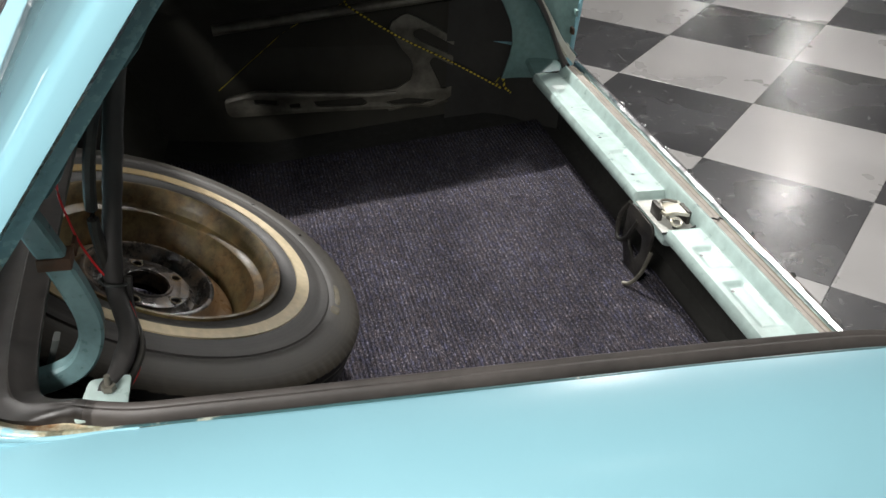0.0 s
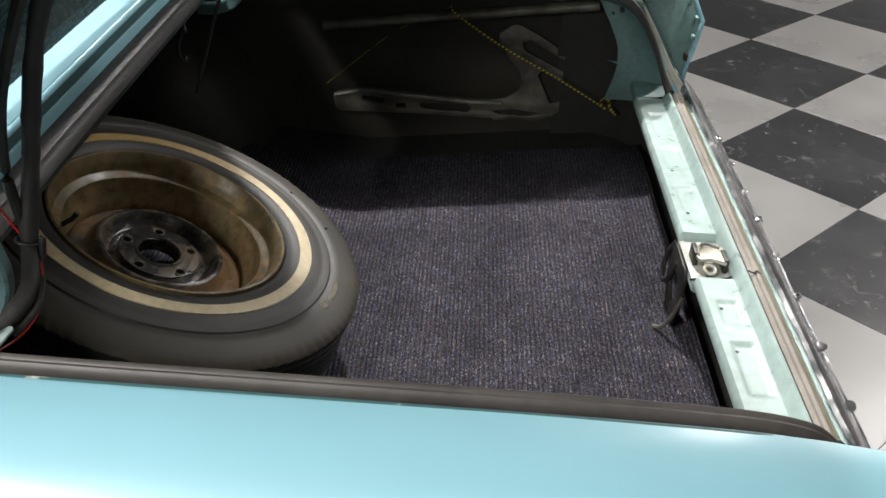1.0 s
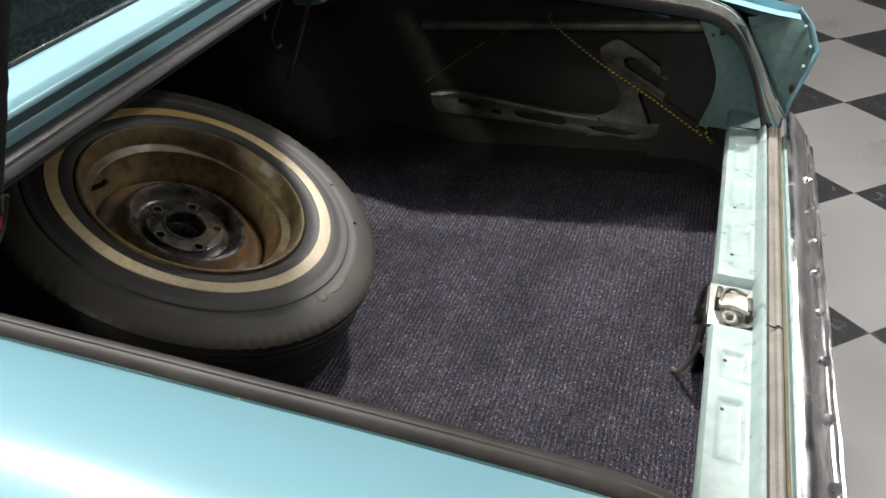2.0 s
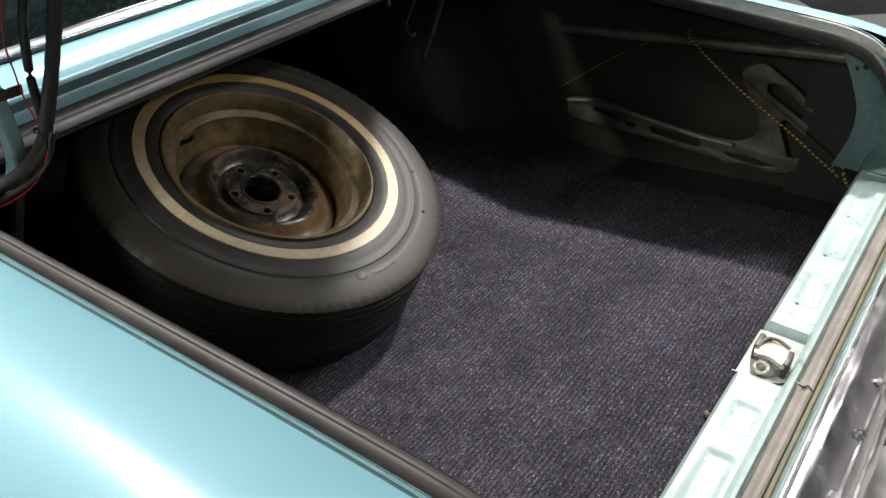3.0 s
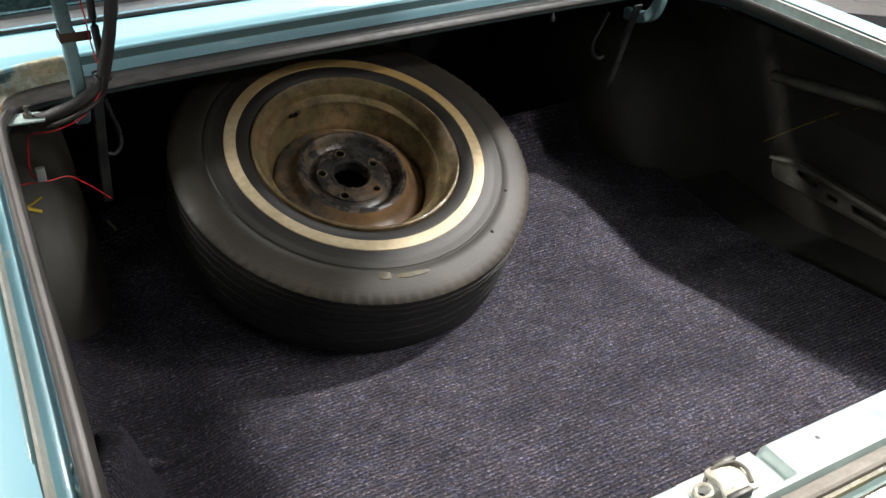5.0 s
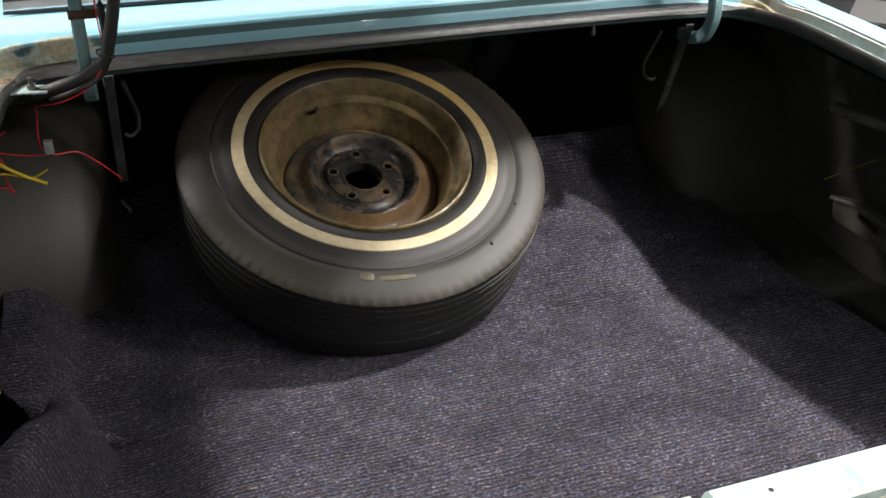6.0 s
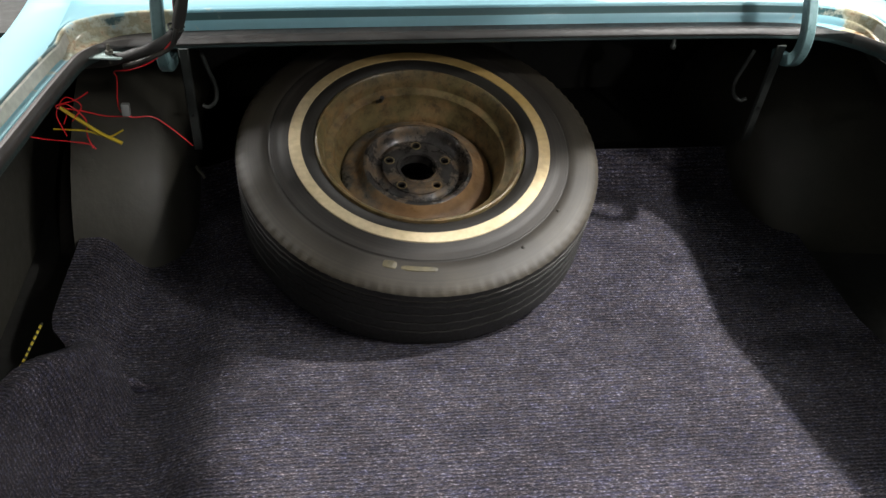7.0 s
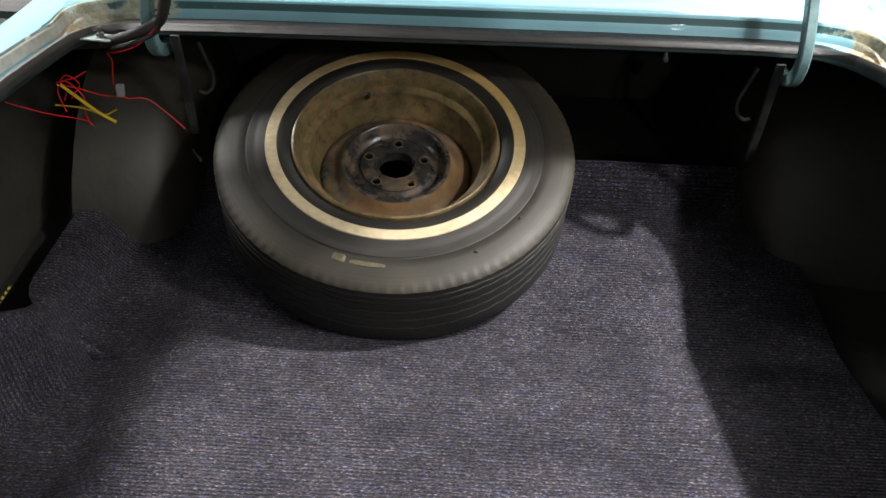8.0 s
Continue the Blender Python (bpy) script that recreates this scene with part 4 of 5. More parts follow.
def side_brace():
    outline = rounded([(0.505, 0.700), (0.458, 0.735), (0.371, 0.690), (0.258, 0.615), (0.250, 0.568), (0.335, 0.488), (0.385, 0.474), (0.500, 0.468), (0.701, 0.468), (0.925, 0.462), (0.935, 0.512), (0.855, 0.531), (0.694, 0.522), (0.559, 0.516), (0.475, 0.522), (0.432, 0.552), (0.432, 0.600), (0.468, 0.640)], 0.02)
    holes = [rounded([(0.440, 0.684), (0.416, 0.694), (0.284, 0.622), (0.282, 0.600), (0.300, 0.600), (0.434, 0.664)], 0.010), rounded([(0.392, 0.598), (0.377, 0.615), (0.287, 0.567), (0.279, 0.544), (0.350, 0.517)], 0.010),
             rounded([(0.509, 0.489), (0.448, 0.499), (0.362, 0.490), (0.408, 0.477), (0.485, 0.477)], 0.006), rounded([(0.705, 0.499), (0.570, 0.504), (0.553, 0.489), (0.572, 0.478), (0.694, 0.480)], 0.007),
             rounded([(0.768, 0.493), (0.736, 0.496), (0.735, 0.479), (0.765, 0.477)], 0.006), rounded([(0.859, 0.511), (0.793, 0.505), (0.798, 0.487), (0.857, 0.494)], 0.006)]
    m = Matrix(((0, 0, 1, 0.978), (1, 0, 0, 0), (0, 1, 0, 0), (0, 0, 0, 1)))
    brace = part("side_brace", sheet(outline, holes, 0.008, m), brace_steel, car, "grey pressed steel brace with cut-outs inside the fender")
    bm = grid(bmesh.new(), [[(0.974, y, z), (0.960, y, z + 0.003), (0.956, y, z - 0.004)] for y, z in ((0.930, 0.514), (0.855, 0.532), (0.694, 0.523), (0.559, 0.517), (0.480, 0.520))])
    part("flange", bm, brace_steel, brace)
    bm = grid(bmesh.new(), [[(0.974, y, z), (0.962, y, z - 0.002), (0.958, y, z + 0.004)] for y, z in ((0.500, 0.468), (0.440, 0.478), (0.385, 0.474), (0.335, 0.488))])
    part("lower_flange", bm, brace_steel, brace)
    bm = bmesh.new()
    tube(bm, smooth_path([(0.932, 0.950, 0.712), (0.926, 0.800, 0.735), (0.916, 0.600, 0.766), (0.905, 0.400, 0.797), (0.896, 0.265, 0.818)], 6), 0.0165, 12, 0.8, wobble=0.12)
    part("side_tube", bm, brace_steel, car, "grey wrapped tube along the fender's inside")
    # dull hump of the fender's inside behind the brace
    bm = grid(bmesh.new(), [[(0.998 - 0.02 * math.sin(math.pi * t), lerp(0.42, 0.95, s / 8), lerp(0.50, 0.64, t)) for t in (0, 0.2, 0.4, 0.6, 0.8, 1)] for s in range(9)])
    part("inner_bulge", bm, undercoat, car)


side_brace()


def cords():
    for pts in ([(0.868, 0.218, 0.560), (0.872, 0.35, 0.632), (0.884, 0.49, 0.699), (0.898, 0.610, 0.770), (0.916, 0.628, 0.786)],
                [(-0.800, 0.45, 0.325), (-0.765, 0.55, 0.386), (-0.729, 0.65, 0.445), (-0.687, 0.77, 0.513)]):
        bm = bmesh.new()
        tube(bm, smooth_path(pts, 8), 0.0023, 8, wobble=0.3)
        if pts[0][0] > 0:
            tube(bm, smooth_path([(0.916, 0.628, 0.786), (0.934, 0.640, 0.768), (0.968, 0.755, 0.704), (0.955, 0.84, 0.640), (0.945, 0.945, 0.550)], 8), 0.0007, 6)
            tube(bm, smooth_path([(0.868, 0.218, 0.560), (0.862, 0.232, 0.575), (0.858, 0.225, 0.590), (0.866, 0.212, 0.585), (0.872, 0.205, 0.56), (0.86, 0.19, 0.548)], 6), 0.0032, 8)
        thing("cord", "yellow and black braided cord tied inside the trunk", "cord", "cords", bm=bm, mat=cord_mat).matrix_world = SLOPE


cords()

# ---- trunk lid and its hinges ----
LID_AT, LID_UP = Vector((0, 1.201, 0.980)), Vector((0, -0.577, 0.817)).normalized()
LID_OUT = Vector((0, LID_UP.z, -LID_UP.y))


LID_FLAT, LID_BEND, LID_TURN = 0.806, 0.15, radians(60)  # flat stretch, then the curve down to the tail


def lid_point(x, along_lid, out):
    p, up, face = LID_AT + LID_UP * min(along_lid, LID_FLAT), LID_UP, LID_OUT
    if along_lid > LID_FLAT:
        turn = min((along_lid - LID_FLAT) / LID_BEND, LID_TURN)
        p += LID_UP * (LID_BEND * math.sin(turn)) - LID_OUT * (LID_BEND * (1 - math.cos(turn)))
        up, face = LID_UP * math.cos(turn) - LID_OUT * math.sin(turn), LID_OUT * math.cos(turn) + LID_UP * math.sin(turn)
        p += up * (along_lid - LID_FLAT - LID_BEND * turn)
    return Vector((x, 0, 0)) + p + face * out


def trunk_lid():
    lid = part("trunk_lid", bmesh.new(), paint, car, "aqua trunk lid standing open")
    x0, x1, long = XL - 0.034, XR + 0.040, 1.196
    corners = rounded([(x0, 0.0), (x1, 0.0), (x1, long), (x0, long)], 0.10, 8)
    ring = []
    for a, b in zip(corners, corners[1:] + corners[:1]):
        cuts = max(1, round(math.dist(a, b) / 0.04))
        ring += [(lerp(a[0], b[0], k / cuts), lerp(a[1], b[1], k / cuts)) for k in range(cuts)]

    def inset(d):
        mid = Vector(((x0 + x1) / 2, long / 2))
        out = []
        for p in ring:
            v = Vector(p) - mid
            sx, sy = 1 - d / ((x1 - x0) / 2), 1 - d / (long / 2)
            out.append((mid.x + v.x * sx, mid.y + v.y * sy))
        return out

    def crown(x, a):
        u, v = (x - XC) / ((x1 - x0) / 2), (a - long / 2) / (long / 2)
        return 0.016 * (1 - u * u) + 0.010 * (1 - v * v)

    bm = bmesh.new()
    rows = []
    for d, o in ((0.0, 0.0), (0.0, 0.016), (0.003, 0.022), (0.012, 0.026), (0.06, 0.030), (0.15, 0.034), (0.28, 0.037), (0.42, 0.038), (0.49, 0.038)):
        rows.append([lid_point(x, a, o + crown(x, a)) for x, a in inset(d)])
    grid(bm, rows, True)
    bm.faces.new([v for v in bm.verts[-len(ring):]])
    part("outer_skin", bm, deck_paint, lid)
    bm = bmesh.new()
    rows = []
    for d, o in ((0.001, 0.002), (0.010, -0.004), (0.026, -0.006), (0.034, -0.020), (0.10, -0.024), (0.115, -0.006), (0.13, 0.006), (0.30, 0.010), (0.46, 0.012)):
        rows.append([lid_point(x, a, o + crown(x, a)) for x, a in inset(d)])
    grid(bm, rows, True)
    bm.faces.new([v for v in bm.verts[-len(ring):]])
    inner = part("inner_frame", bm, lid_shade_paint, lid, "aqua pressed inner frame, its shade in the colour")
    for a in (0.05, 0.18, 0.31, 0.45, 0.59):
        for x in (x0 + 0.062, x1 - 0.062):
            bm = bmesh.new()
            lathe(bm, [(0.002, 0.004), (0.008, 0.003), (0.010, -0.001), (0.017, -0.002), (0.020, 0.001)], 20)
            m = Matrix.Translation(lid_point(x, a, -0.0235 + crown(x, a))) @ Matrix(((1, 0, 0), (0, LID_UP.y, -LID_OUT.y), (0, LID_UP.z, -LID_OUT.z))).to_4x4()
            bmesh.ops.transform(bm, matrix=m, verts=bm.verts)
            part("dimple", bm, hinge_paint, inner)
    return lid


trunk_lid()


def hinge(x, side):
    """Gooseneck box arm from the lid down under the lip, the strap behind it and the spring hook."""
    path = smooth_path([(x, 1.160, 1.060), (x, 1.138, 1.010), (x, 1.120, 0.966), (x, 1.106, 0.926), (x, 1.098, 0.890), (x, 1.103, 0.858), (x, 1.122, 0.830), (x, 1.160, 0.815), (x, 1.20, 0.812)], 6)
    rows = []
    for k, p in enumerate(path):
        t = (path[min(k + 1, len(path) - 1)] - path[max(k - 1, 0)]).normalized()
        n = Vector((1, 0, 0)).cross(t)
        w, d, c = 0.0105, 0.0128, 0.003
        rows.append([p + Vector((a, 0, 0)) + n * b for a, b in ((-w, -d + c), (-w + c, -d), (w - c, -d), (w, -d + c), (w, d - c), (w - c, d), (-w + c, d), (-w, d - c))])
    arm = part("hinge_arm", grid(bmesh.new(), rows, True, True), hinge_paint, car, "aqua box section hinge arm")
    bm = box(bmesh.new(), (x - 0.03, 1.13, 1.040), (x + 0.03, 1.19, 1.048), 0.002)
    part("foot", bm, paint_inner, arm)
    if side < 0:
        bm = box(bmesh.new(), (x - 0.0135, 1.104, 0.960), (x + 0.0135, 1.137, 0.974), 0.002)
        box(bm, (x + 0.012, 1.102, 0.961), (x + 0.034, 1.106, 0.976), 0.001)
        part("clip", bm, rust_clip, arm, "rusty wire clip")
    q = 1 if side < 0 else -1
    bm = bmesh.new()
    rows = []
    sx, lean = (-0.469, -0.004) if side < 0 else (0.678, 0.003)
    for px, py, pz in ((sx, 1.141, 0.850), (sx + lean * 0.4, 1.165, 0.78), (sx + lean * 0.8, 1.19, 0.70), (sx + lean, 1.215, 0.615)):
        rows.append([(px - 0.009, py, pz), (px - 0.007, py - 0.004, pz), (px + 0.007, py - 0.004, pz), (px + 0.009, py, pz), (px + 0.009, py + 0.003, pz), (px - 0.009, py + 0.003, pz)])
    strap = part("hinge_strap", grid(bm, rows, True, True), strap_steel, car, "dull steel strap below the hinge")
    bm = bmesh.new()
    bmesh.ops.create_cone(bm, cap_ends=True, segments=10, radius1=0.003, radius2=0.003, depth=0.004, matrix=Matrix.Translation((sx + lean * 0.8, 1.186, 0.70)) @ pose(0, 0, 0, 90))
    part("hole", bm, trim_black, strap)
    bm = bmesh.new()
    hx = -0.430 if side < 0 else 0.641
    tube(bm, smooth_path([(hx - q * 0.018, 1.215, 0.815), (hx - q * 0.010, 1.225, 0.780), (hx, 1.235, 0.740), (hx - q * 0.002, 1.232, 0.712), (hx - q * 0.016, 1.228, 0.700), (hx - q * 0.028, 1.226, 0.705)], 6), 0.0042, 8)
    part("spring_hook", bm, strap_steel, car, "thin bent steel spring hook")


hinge(-0.50, -1)
hinge(0.700, 1)
part("rubber_knob", lathe(bmesh.new(), [(0.001, 0.004), (0.0045, 0.005), (0.0062, 0.009), (0.0055, 0.014), (0.0038, 0.017), (0.0038, 0.026), (0.001, 0.027)], 16), strap_steel, car, "small dull knob under the front lip").location = (0.465, 1.163, 0.832)


def wiring():
    # flat tab with its nut at the corner of the opening
    tabs = part("mounting_tab", sheet(rounded([(-0.036, -0.020), (0.026, -0.022), (0.026, 0.018), (-0.036, 0.028)], 0.006), [], 0.002, Matrix.Translation((-0.588, 1.080, 0.860)) @ pose(0, 0, 0, -4, 2, 0)), paint_rail, car, "aqua mounting tab with a nut")
    bm = bmesh.new()
    bmesh.ops.create_cone(bm, cap_ends=True, segments=6, radius1=0.0075, radius2=0.007, depth=0.006, matrix=Matrix.Translation((-0.585, 1.078, 0.867)))
    bmesh.ops.create_cone(bm, cap_ends=True, segments=10, radius1=0.0032, radius2=0.0032, depth=0.034, matrix=Matrix.Translation((-0.585, 1.078, 0.864)))
    part("nut", bm, brace_steel, tabs)
    loom = thing("wiring_loom", "black taped wiring conduit with loose red and yellow wires", "wiring")
    loom.matrix_world = SLOPE
    bm = bmesh.new()
    tube(bm, smooth_path([(-0.405, 0.985, 1.265), (-0.412, 1.030, 1.185), (-0.422, 1.052, 1.105), (-0.440, 1.066, 1.000), (-0.458, 1.074, 0.930), (-0.472, 1.072, 0.898), (-0.515, 1.061, 0.876), (-0.563, 1.075, 0.858), (-0.605, 1.10, 0.842), (-0.66, 1.12, 0.83)], 8), 0.0105, 10, wobble=0.18)
    part("conduit", bm, conduit, loom)
    bm = bmesh.new()
    tube(bm, smooth_path([(-0.462, 1.060, 0.915), (-0.476, 1.060, 0.882), (-0.520, 1.050, 0.862), (-0.560, 1.064, 0.846)], 6), 0.005, 8)
    tube(bm, smooth_path([(-0.440, 1.020, 1.24), (-0.452, 1.050, 1.160), (-0.460, 1.075, 1.080), (-0.462, 1.085, 1.000), (-0.460, 1.080, 0.930)], 6), 0.0065, 8)
    part("side_cable", bm, dark_steel, loom)
    bm = bmesh.new()
    tube(bm, smooth_path([(-0.452, 1.066, 0.910), (-0.458, 1.060, 0.908), (-0.474, 1.064, 0.912), (-0.478, 1.080, 0.916), (-0.464, 1.088, 0.914), (-0.452, 1.078, 0.911)], 6), 0.0018, 6)
    part("cable_tie", bm, strap_steel, loom)
    reds = [
        [(-0.462, 1.085, 1.165), (-0.470, 1.105, 1.080), (-0.472, 1.112, 1.030), (-0.470, 1.107, 0.993), (-0.470, 1.100, 0.965), (-0.468, 1.088, 0.934), (-0.464, 1.078, 0.912)],
        [(-0.470, 1.062, 0.895), (-0.505, 1.050, 0.862), (-0.548, 1.058, 0.842), (-0.585, 1.095, 0.825), (-0.590, 1.125, 0.800), (-0.596, 1.13, 0.76), (-0.594, 1.13, 0.735), (-0.575, 1.13, 0.722), (-0.540, 1.14, 0.718), (-0.51, 1.15, 0.69), (-0.475, 1.16, 0.648)],
        [(-0.575, 1.13, 0.724), (-0.62, 1.13, 0.725), (-0.66, 1.13, 0.735), (-0.70, 1.13, 0.745), (-0.685, 1.125, 0.765), (-0.66, 1.12, 0.75), (-0.68, 1.12, 0.72)],
        [(-0.650, 1.13, 0.658), (-0.66, 1.13, 0.668), (-0.70, 1.13, 0.675), (-0.75, 1.13, 0.682), (-0.82, 1.13, 0.70)],
        [(-0.700, 1.13, 0.71), (-0.69, 1.125, 0.735), (-0.705, 1.12, 0.75), (-0.668, 1.12, 0.762), (-0.645, 1.125, 0.775)],
        [(-0.655, 1.13, 0.66), (-0.66, 1.125, 0.69), (-0.66, 1.13, 0.72), (-0.69, 1.13, 0.75), (-0.71, 1.13, 0.73), (-0.695, 1.12, 0.69)],
    ]
    for pts in reds:
        bm = bmesh.new()
        tube(bm, smooth_path(pts, 7), 0.0013, 6)
        part("wire", bm, red_wire, loom, "loose red wire")
    for pts, r in (([(-0.700, 1.125, 0.745), (-0.66, 1.12, 0.715), (-0.63, 1.115, 0.695), (-0.595, 1.11, 0.678)], 0.0036), ([(-0.72, 1.13, 0.70), (-0.66, 1.12, 0.700), (-0.62, 1.115, 0.690), (-0.59, 1.11, 0.705)], 0.0018)):
        bm = bmesh.new()
        tube(bm, smooth_path(pts, 6), r, 6)
        part("wire", bm, yellow_wire, loom, "cut yellow wire end")
    bm = box(bmesh.new(), (-0.590, 1.118, 0.728), (-0.575, 1.13, 0.752), 0.002)
    part("connector", bm, clear_plastic, loom, "pale plastic connector")
    bm = bmesh.new()
    tube(bm, smooth_path([(-0.482, 1.215, 0.575), (-0.478, 1.22, 0.562), (-0.472, 1.222, 0.553), (-0.470, 1.222, 0.545)], 5), 0.003, 6)
    part("fastener", bm, brace_steel, loom)


wiring()


# ---- spare wheel ----
def spare_wheel():
    n = Vector((0.0300, -0.3850, 1.0)).normalized()
    turn = Vector((0, 0, 1)).rotation_difference(n).to_matrix().to_4x4()
    wheel = thing("spare_wheel", "whitewall spare tyre on a rusty steel rim lying on the carpet", "wheel")
    wheel.matrix_world = SLOPE @ Matrix.Translation((-0.038, 1.057, 0.699)) @ turn
    prof = [(0.1990, -0.040), (0.1975, -0.018), (0.1980, -0.008), (0.2010, -0.003), (0.2215, 0.001), (0.2465, 0.000), (0.262, -0.0012), (0.266, -0.0028), (0.270, -0.0024), (0.2805, -0.0034), (0.2820, -0.0056), (0.2840, -0.0060), (0.2855, -0.0048), (0.300, -0.0060), (0.304, -0.0068), (0.308, -0.0074), (0.322, -0.0105), (0.333, -0.0145), (0.3400, -0.0185), (0.3435, -0.0225), (0.3425, -0.0245), (0.330, -0.0270)]
    bm = lathe(bmesh.new(), prof, 480, lambda k, a: 0.0052 * ((a * 96 / math.tau + 1e-6) % 1 - 0.5) * (0.7 + 0.3 * math.sin(5 * a)) if k in (18, 19, 20) else 0.0)
    tyre = part("tyre", bm, tyre_rubber, wheel, "aged grey-brown tyre with a dusty sidewall", 50)
    prof, waves = [(0.330, -0.0240), (0.3425, -0.0250)], set()
    for h in (-0.040, -0.056, -0.078, -0.104, -0.130):
        for r, d in ((0.3435, 0.0030), (0.3385, 0.0018), (0.3385, -0.0018), (0.3435, -0.0030)):
            waves.add(len(prof))
            prof.append((r, h + d))
    prof += [(0.3430, -0.168), (0.340, -0.176), (0.318, -0.192), (0.29, -0.200), (0.25, -0.212), (0.20, -0.212), (0.172, -0.180)]
    bm = lathe(bmesh.new(), prof, 240, lambda k, a: 0.0016 * math.sin(60 * a) if k in waves else 0.0)
    part("tread", bm, tread_rubber, tyre, "black tread with fine grooves", 50)
    # lighter rings: scuffed groove edges, with the light they catch in the colour
    for h in (-0.040, -0.056):
        bm = lathe(bmesh.new(), [(0.3425, h + 0.0034), (0.3442, h + 0.0030), (0.3442, h + 0.0020), (0.3425, h + 0.0016)], 200, lambda k, a: 0.0008 * math.sin(60 * a))
        part("tread_line", bm, tyre_rubber, tyre, "scuffed edge of a tread groove, coloured as catching light")
    bm = lathe(bmesh.new(), [(0.2240, 0.0003), (0.2250, 0.0024), (0.235, 0.0030), (0.2455, 0.0020), (0.2465, -0.0004)], 128)
    part("whitewall", bm, whitewall_mat, tyre, "yellowed whitewall band with shade coloured over one half")
    # worn mark on the sidewall
    for a0, a1, r0, r1 in ((-1.865, -1.775, 0.287, 0.304), (-1.765, -1.53, 0.2925, 0.3035)):
        ring = [(lerp(a0, a1, 0.5 + 0.5 * math.copysign(abs(math.cos(u)) ** 0.5, math.cos(u))), lerp(r0, r1, 0.5 + 0.5 * math.copysign(abs(math.sin(u)) ** 0.6, math.sin(u)))) for u in (math.tau * k / 28 for k in range(28))]
        bm = bmesh.new()
        mid = ((a0 + a1) / 2, (r0 + r1) / 2)
        at = lambda a, r, up: bm.verts.new((r * math.cos(a), r * math.sin(a), -0.0046 - (r - 0.285) * 0.10 + up))
        outer = [at(a, r, -0.0008) for a, r in ring]
        inner = [at(lerp(mid[0], a, 0.8), lerp(mid[1], r, 0.8), 0.0010) for a, r in ring]
        for k in range(28):
            bm.faces.new((outer[k], outer[(k + 1) % 28], inner[(k + 1) % 28], inner[k]))
        bm.faces.new(inner)
        part("mark", bm, stamp_mat, tyre, "worn yellowish sidewall mark")
    for a, r in ((-1.0, 0.300), (-0.62, 0.292)):
        bm = bmesh.new()
        bmesh.ops.create_icosphere(bm, subdivisions=2, radius=0.0035, matrix=Matrix.Translation((r * math.cos(a), r * math.sin(a), -0.0062)))
        part("nub", bm, tyre_rubber, tyre)
    rim = part("rim", lathe(bmesh.new(), [(0.1975, -0.030), (0.1985, -0.008), (0.1970, -0.0005), (0.1935, 0.0005), (0.1900, -0.0025), (0.1880, -0.010), (0.1845, -0.014), (0.1822, -0.024), (0.1800, -0.0325), (0.1760, -0.0352), (0.1690, -0.0362), (0.1655, -0.0385), (0.1640, -0.046), (0.1610, -0.066), (0.152, -0.080), (0.149, -0.112), (0.155, -0.135), (0.172, -0.18), (0.19, -0.195)], 128), rim_rust, wheel, "rusty brown steel rim")
    part("disc", lathe(bmesh.new(), [(0.1490, -0.1100), (0.1480, -0.0980), (0.143, -0.0925), (0.134, -0.0895), (0.124, -0.0865), (0.116, -0.0800), (0.1105, -0.0700), (0.1065, -0.0645)], 128), disc_stained, rim, "rust-streaked black wheel disc")
    part("hub_dish", lathe(bmesh.new(), [(0.1065, -0.0645), (0.1030, -0.0622), (0.0995, -0.0622), (0.0962, -0.0650), (0.0925, -0.0740), (0.0875, -0.0835), (0.0810, -0.0865), (0.0750, -0.0850), (0.0700, -0.0800), (0.0668, -0.0768), (0.0640, -0.0762)], 128), hub_black, rim, "glossy black pressed ridge round the hub")
    holes = [circle(0, 0, 0.0355, 40)] + [circle(0.0572 * math.cos(a), 0.0572 * math.sin(a), 0.0075, 18) for a in (math.radians(HUB_TURN + 72 * k) for k in range(5))]
    hub = part("hub_plate", sheet(circle(0, 0, 0.0675, 72), holes, 0.004, Matrix.Translation((0, 0, -0.0780))), hub_black, rim, "black hub plate with five bolt holes")
    part("hub_collar", lathe(bmesh.new(), [(0.0425, -0.0760), (0.040, -0.0730), (0.0365, -0.0730), (0.0355, -0.0760), (0.0355, -0.100)], 64), hub_black, rim)
    for k in range(5):
        a = math.radians(HUB_TURN + 72 * k)
        bm = lathe(bmesh.new(), [(0.0108, -0.0757), (0.0100, -0.0743), (0.0085, -0.0743), (0.0075, -0.0763)], 20)
        bmesh.ops.translate(bm, vec=(0.0572 * math.cos(a), 0.0572 * math.sin(a), 0), verts=bm.verts)
        part("bolt_seat", bm, rim_rust, rim)
    bm = bmesh.new()
    bmesh.ops.create_cone(bm, cap_ends=True, segments=12, radius1=0.005, radius2=0.005, depth=0.07, matrix=Matrix.Translation((0.004, -0.012, -0.14)))
    part("hold_down_bolt", bm, brace_steel, rim)
    bm = bmesh.new()
    tube(bm, [Vector((-0.075, 0.150, -0.045)), Vector((-0.068, 0.135, -0.028)), Vector((-0.066, 0.130, -0.015))], 0.0045, 10)
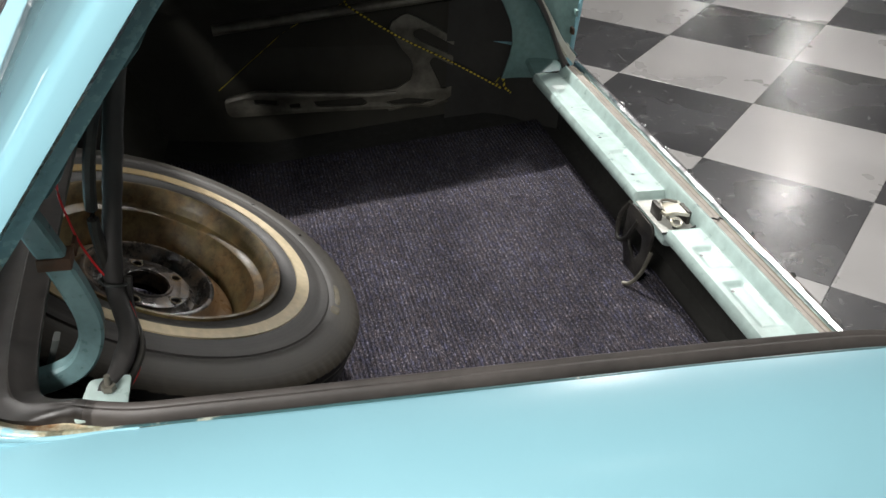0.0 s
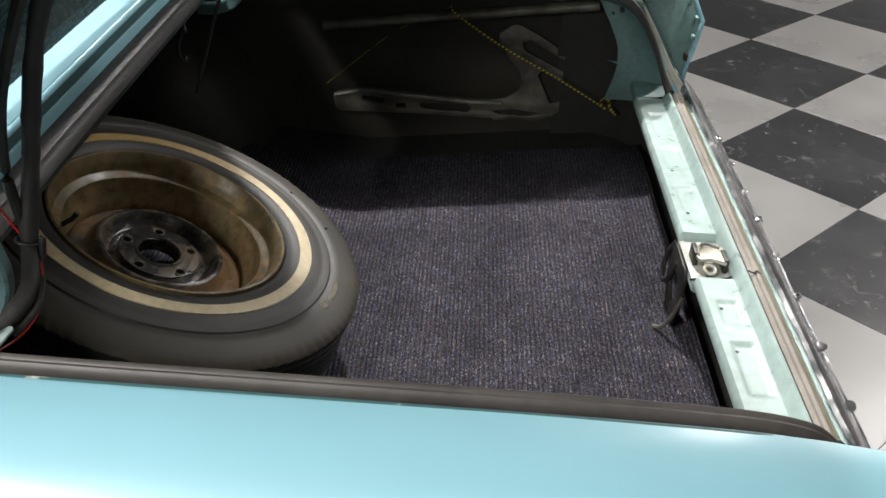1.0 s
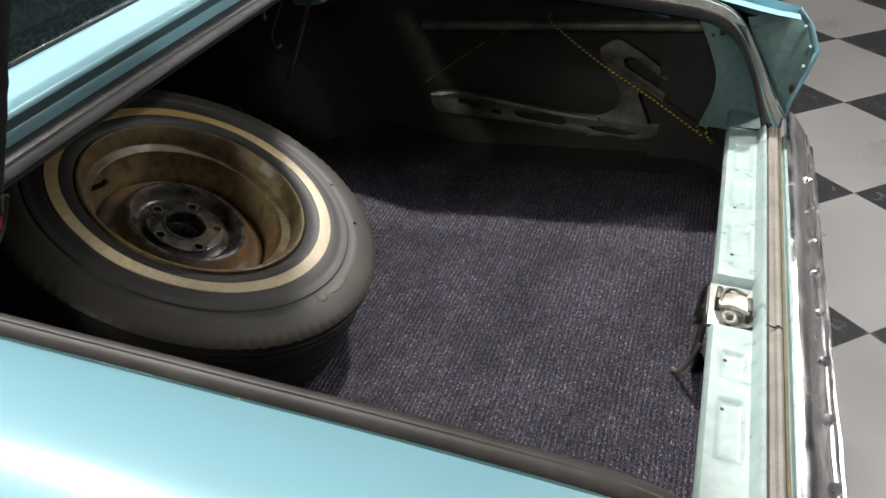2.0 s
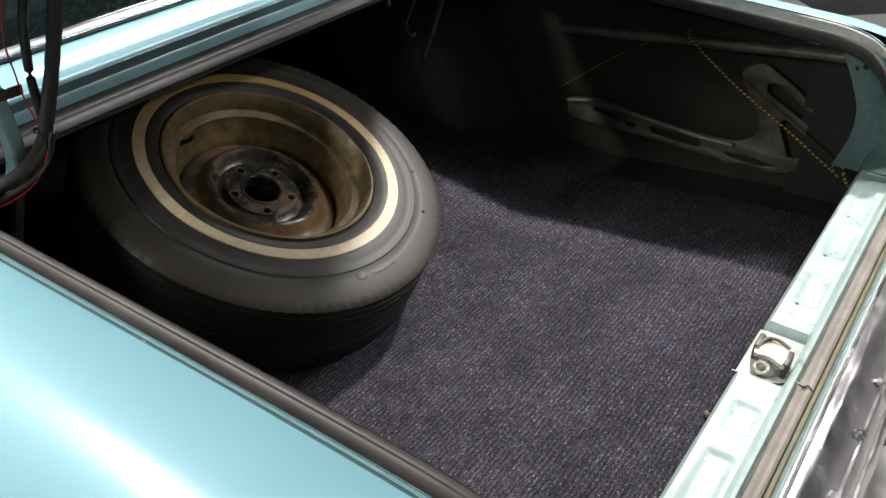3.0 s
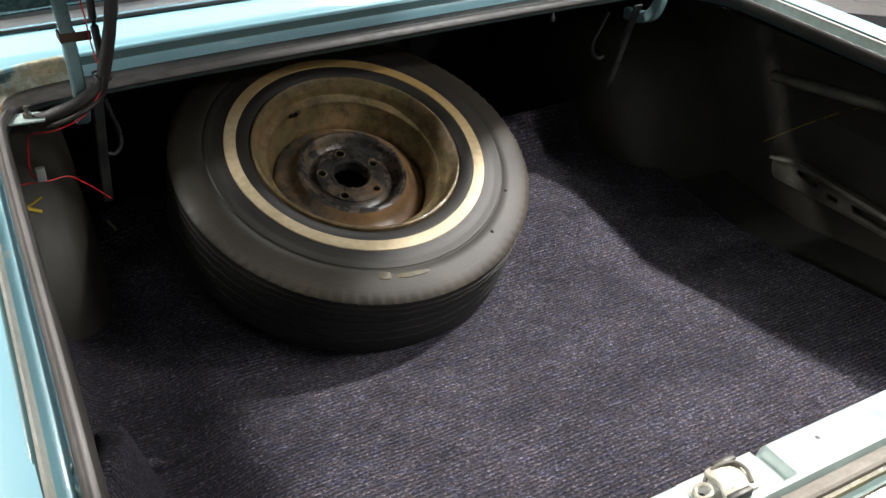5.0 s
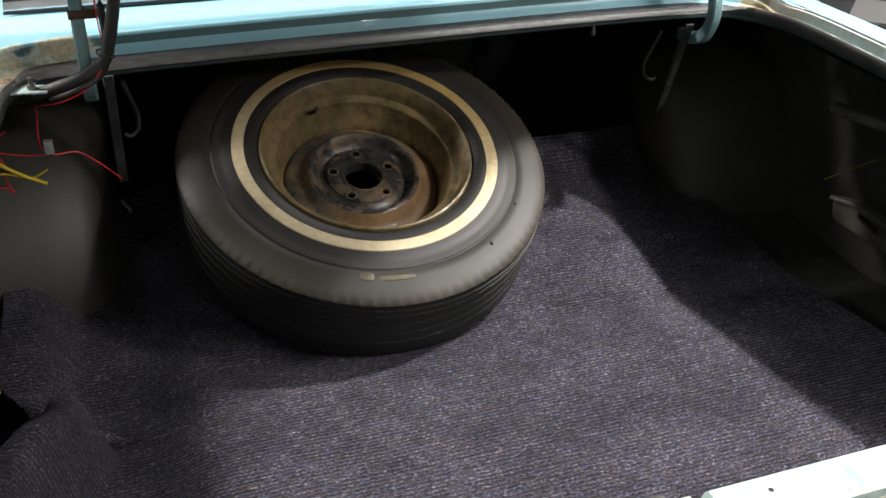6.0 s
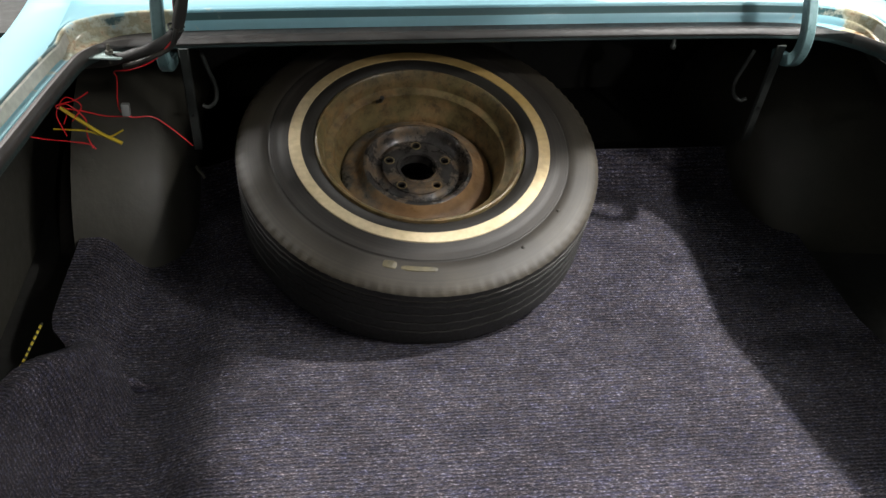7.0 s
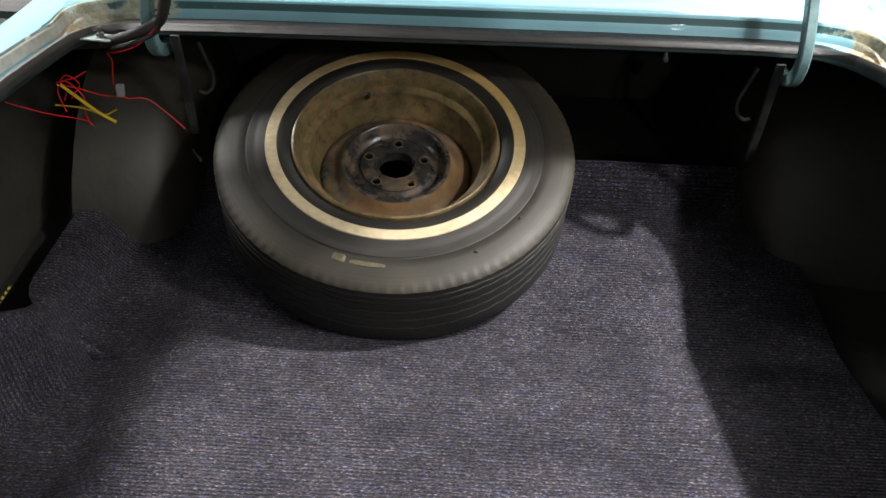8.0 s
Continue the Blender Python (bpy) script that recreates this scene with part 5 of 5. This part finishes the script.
    part("valve", bm, conduit, rim, "black rubber tyre valve")
    return wheel


HUB_TURN = 90.0
spare_wheel()


# ---- chequered floor, last ----
TILE, TILE_TURN, TILE_AT = 0.600, -46.5, Vector((2.251, -0.787))


def tile_floor():
    x0, x1, y0, y1 = ROOM
    floor = thing("floor", "black and pale grey chequered showroom floor with a waxed gloss", "floor", kind="structure", bm=box(bmesh.new(), (x0, y0, -0.12), (x1, y1, -0.006)), mat=grout)
    e1 = Vector((math.cos(radians(TILE_TURN)), math.sin(radians(TILE_TURN))))
    e2 = Vector((e1.y, -e1.x))
    meshes = []
    for name, mat in (("pale", tile_white), ("black", tile_black)):
        h = TILE / 2 - 0.0006
        bm = bmesh.new()
        box(bm, (-h, -h, -0.006), (h, h, 0.0))
        top = [e for e in bm.edges if all(v.co.z > -0.001 for v in e.verts)]
        bmesh.ops.bevel(bm, geom=top, offset=0.0008, segments=1, affect="EDGES")
        meshes.append(finish(bm, "tile", mat))
    far = [bmesh.new(), bmesh.new()]
    for i in range(-26, 27):
        for j in range(-26, 27):
            p = TILE_AT + e1 * (TILE * (i + 0.5)) + e2 * (TILE * (j + 0.5))
            if not (x0 + 0.45 < p.x < x1 - 0.45 and y0 + 0.45 < p.y < y1 - 0.45):
                continue
            k = (i + j) % 2
            if -0.6 < p.x < 6.5 and -4.5 < p.y < 3.2:
                ob = new("tile", meshes[k])
                ob.parent = floor
                ob.location = (p.x, p.y, 0.0)
                ob.rotation_euler = (0, 0, radians(TILE_TURN + 90 * ((i * 7 + j * 3) % 4)))
            else:
                h = TILE / 2 - 0.0006
                vs = [far[k].verts.new((*(p + e1 * a * h + e2 * b * h), 0.0)) for a, b in ((-1, -1), (1, -1), (1, 1), (-1, 1))]
                far[k].faces.new(vs)
    for bm, mat in zip(far, (tile_white, tile_black)):
        bmesh.ops.recalc_face_normals(bm, faces=bm.faces)
        for f in bm.faces:
            if f.normal.z < 0:
                f.normal_flip()
        ob = part("far_tiles", bm, mat, floor)
        ob["kind"] = "stuff"


tile_floor()
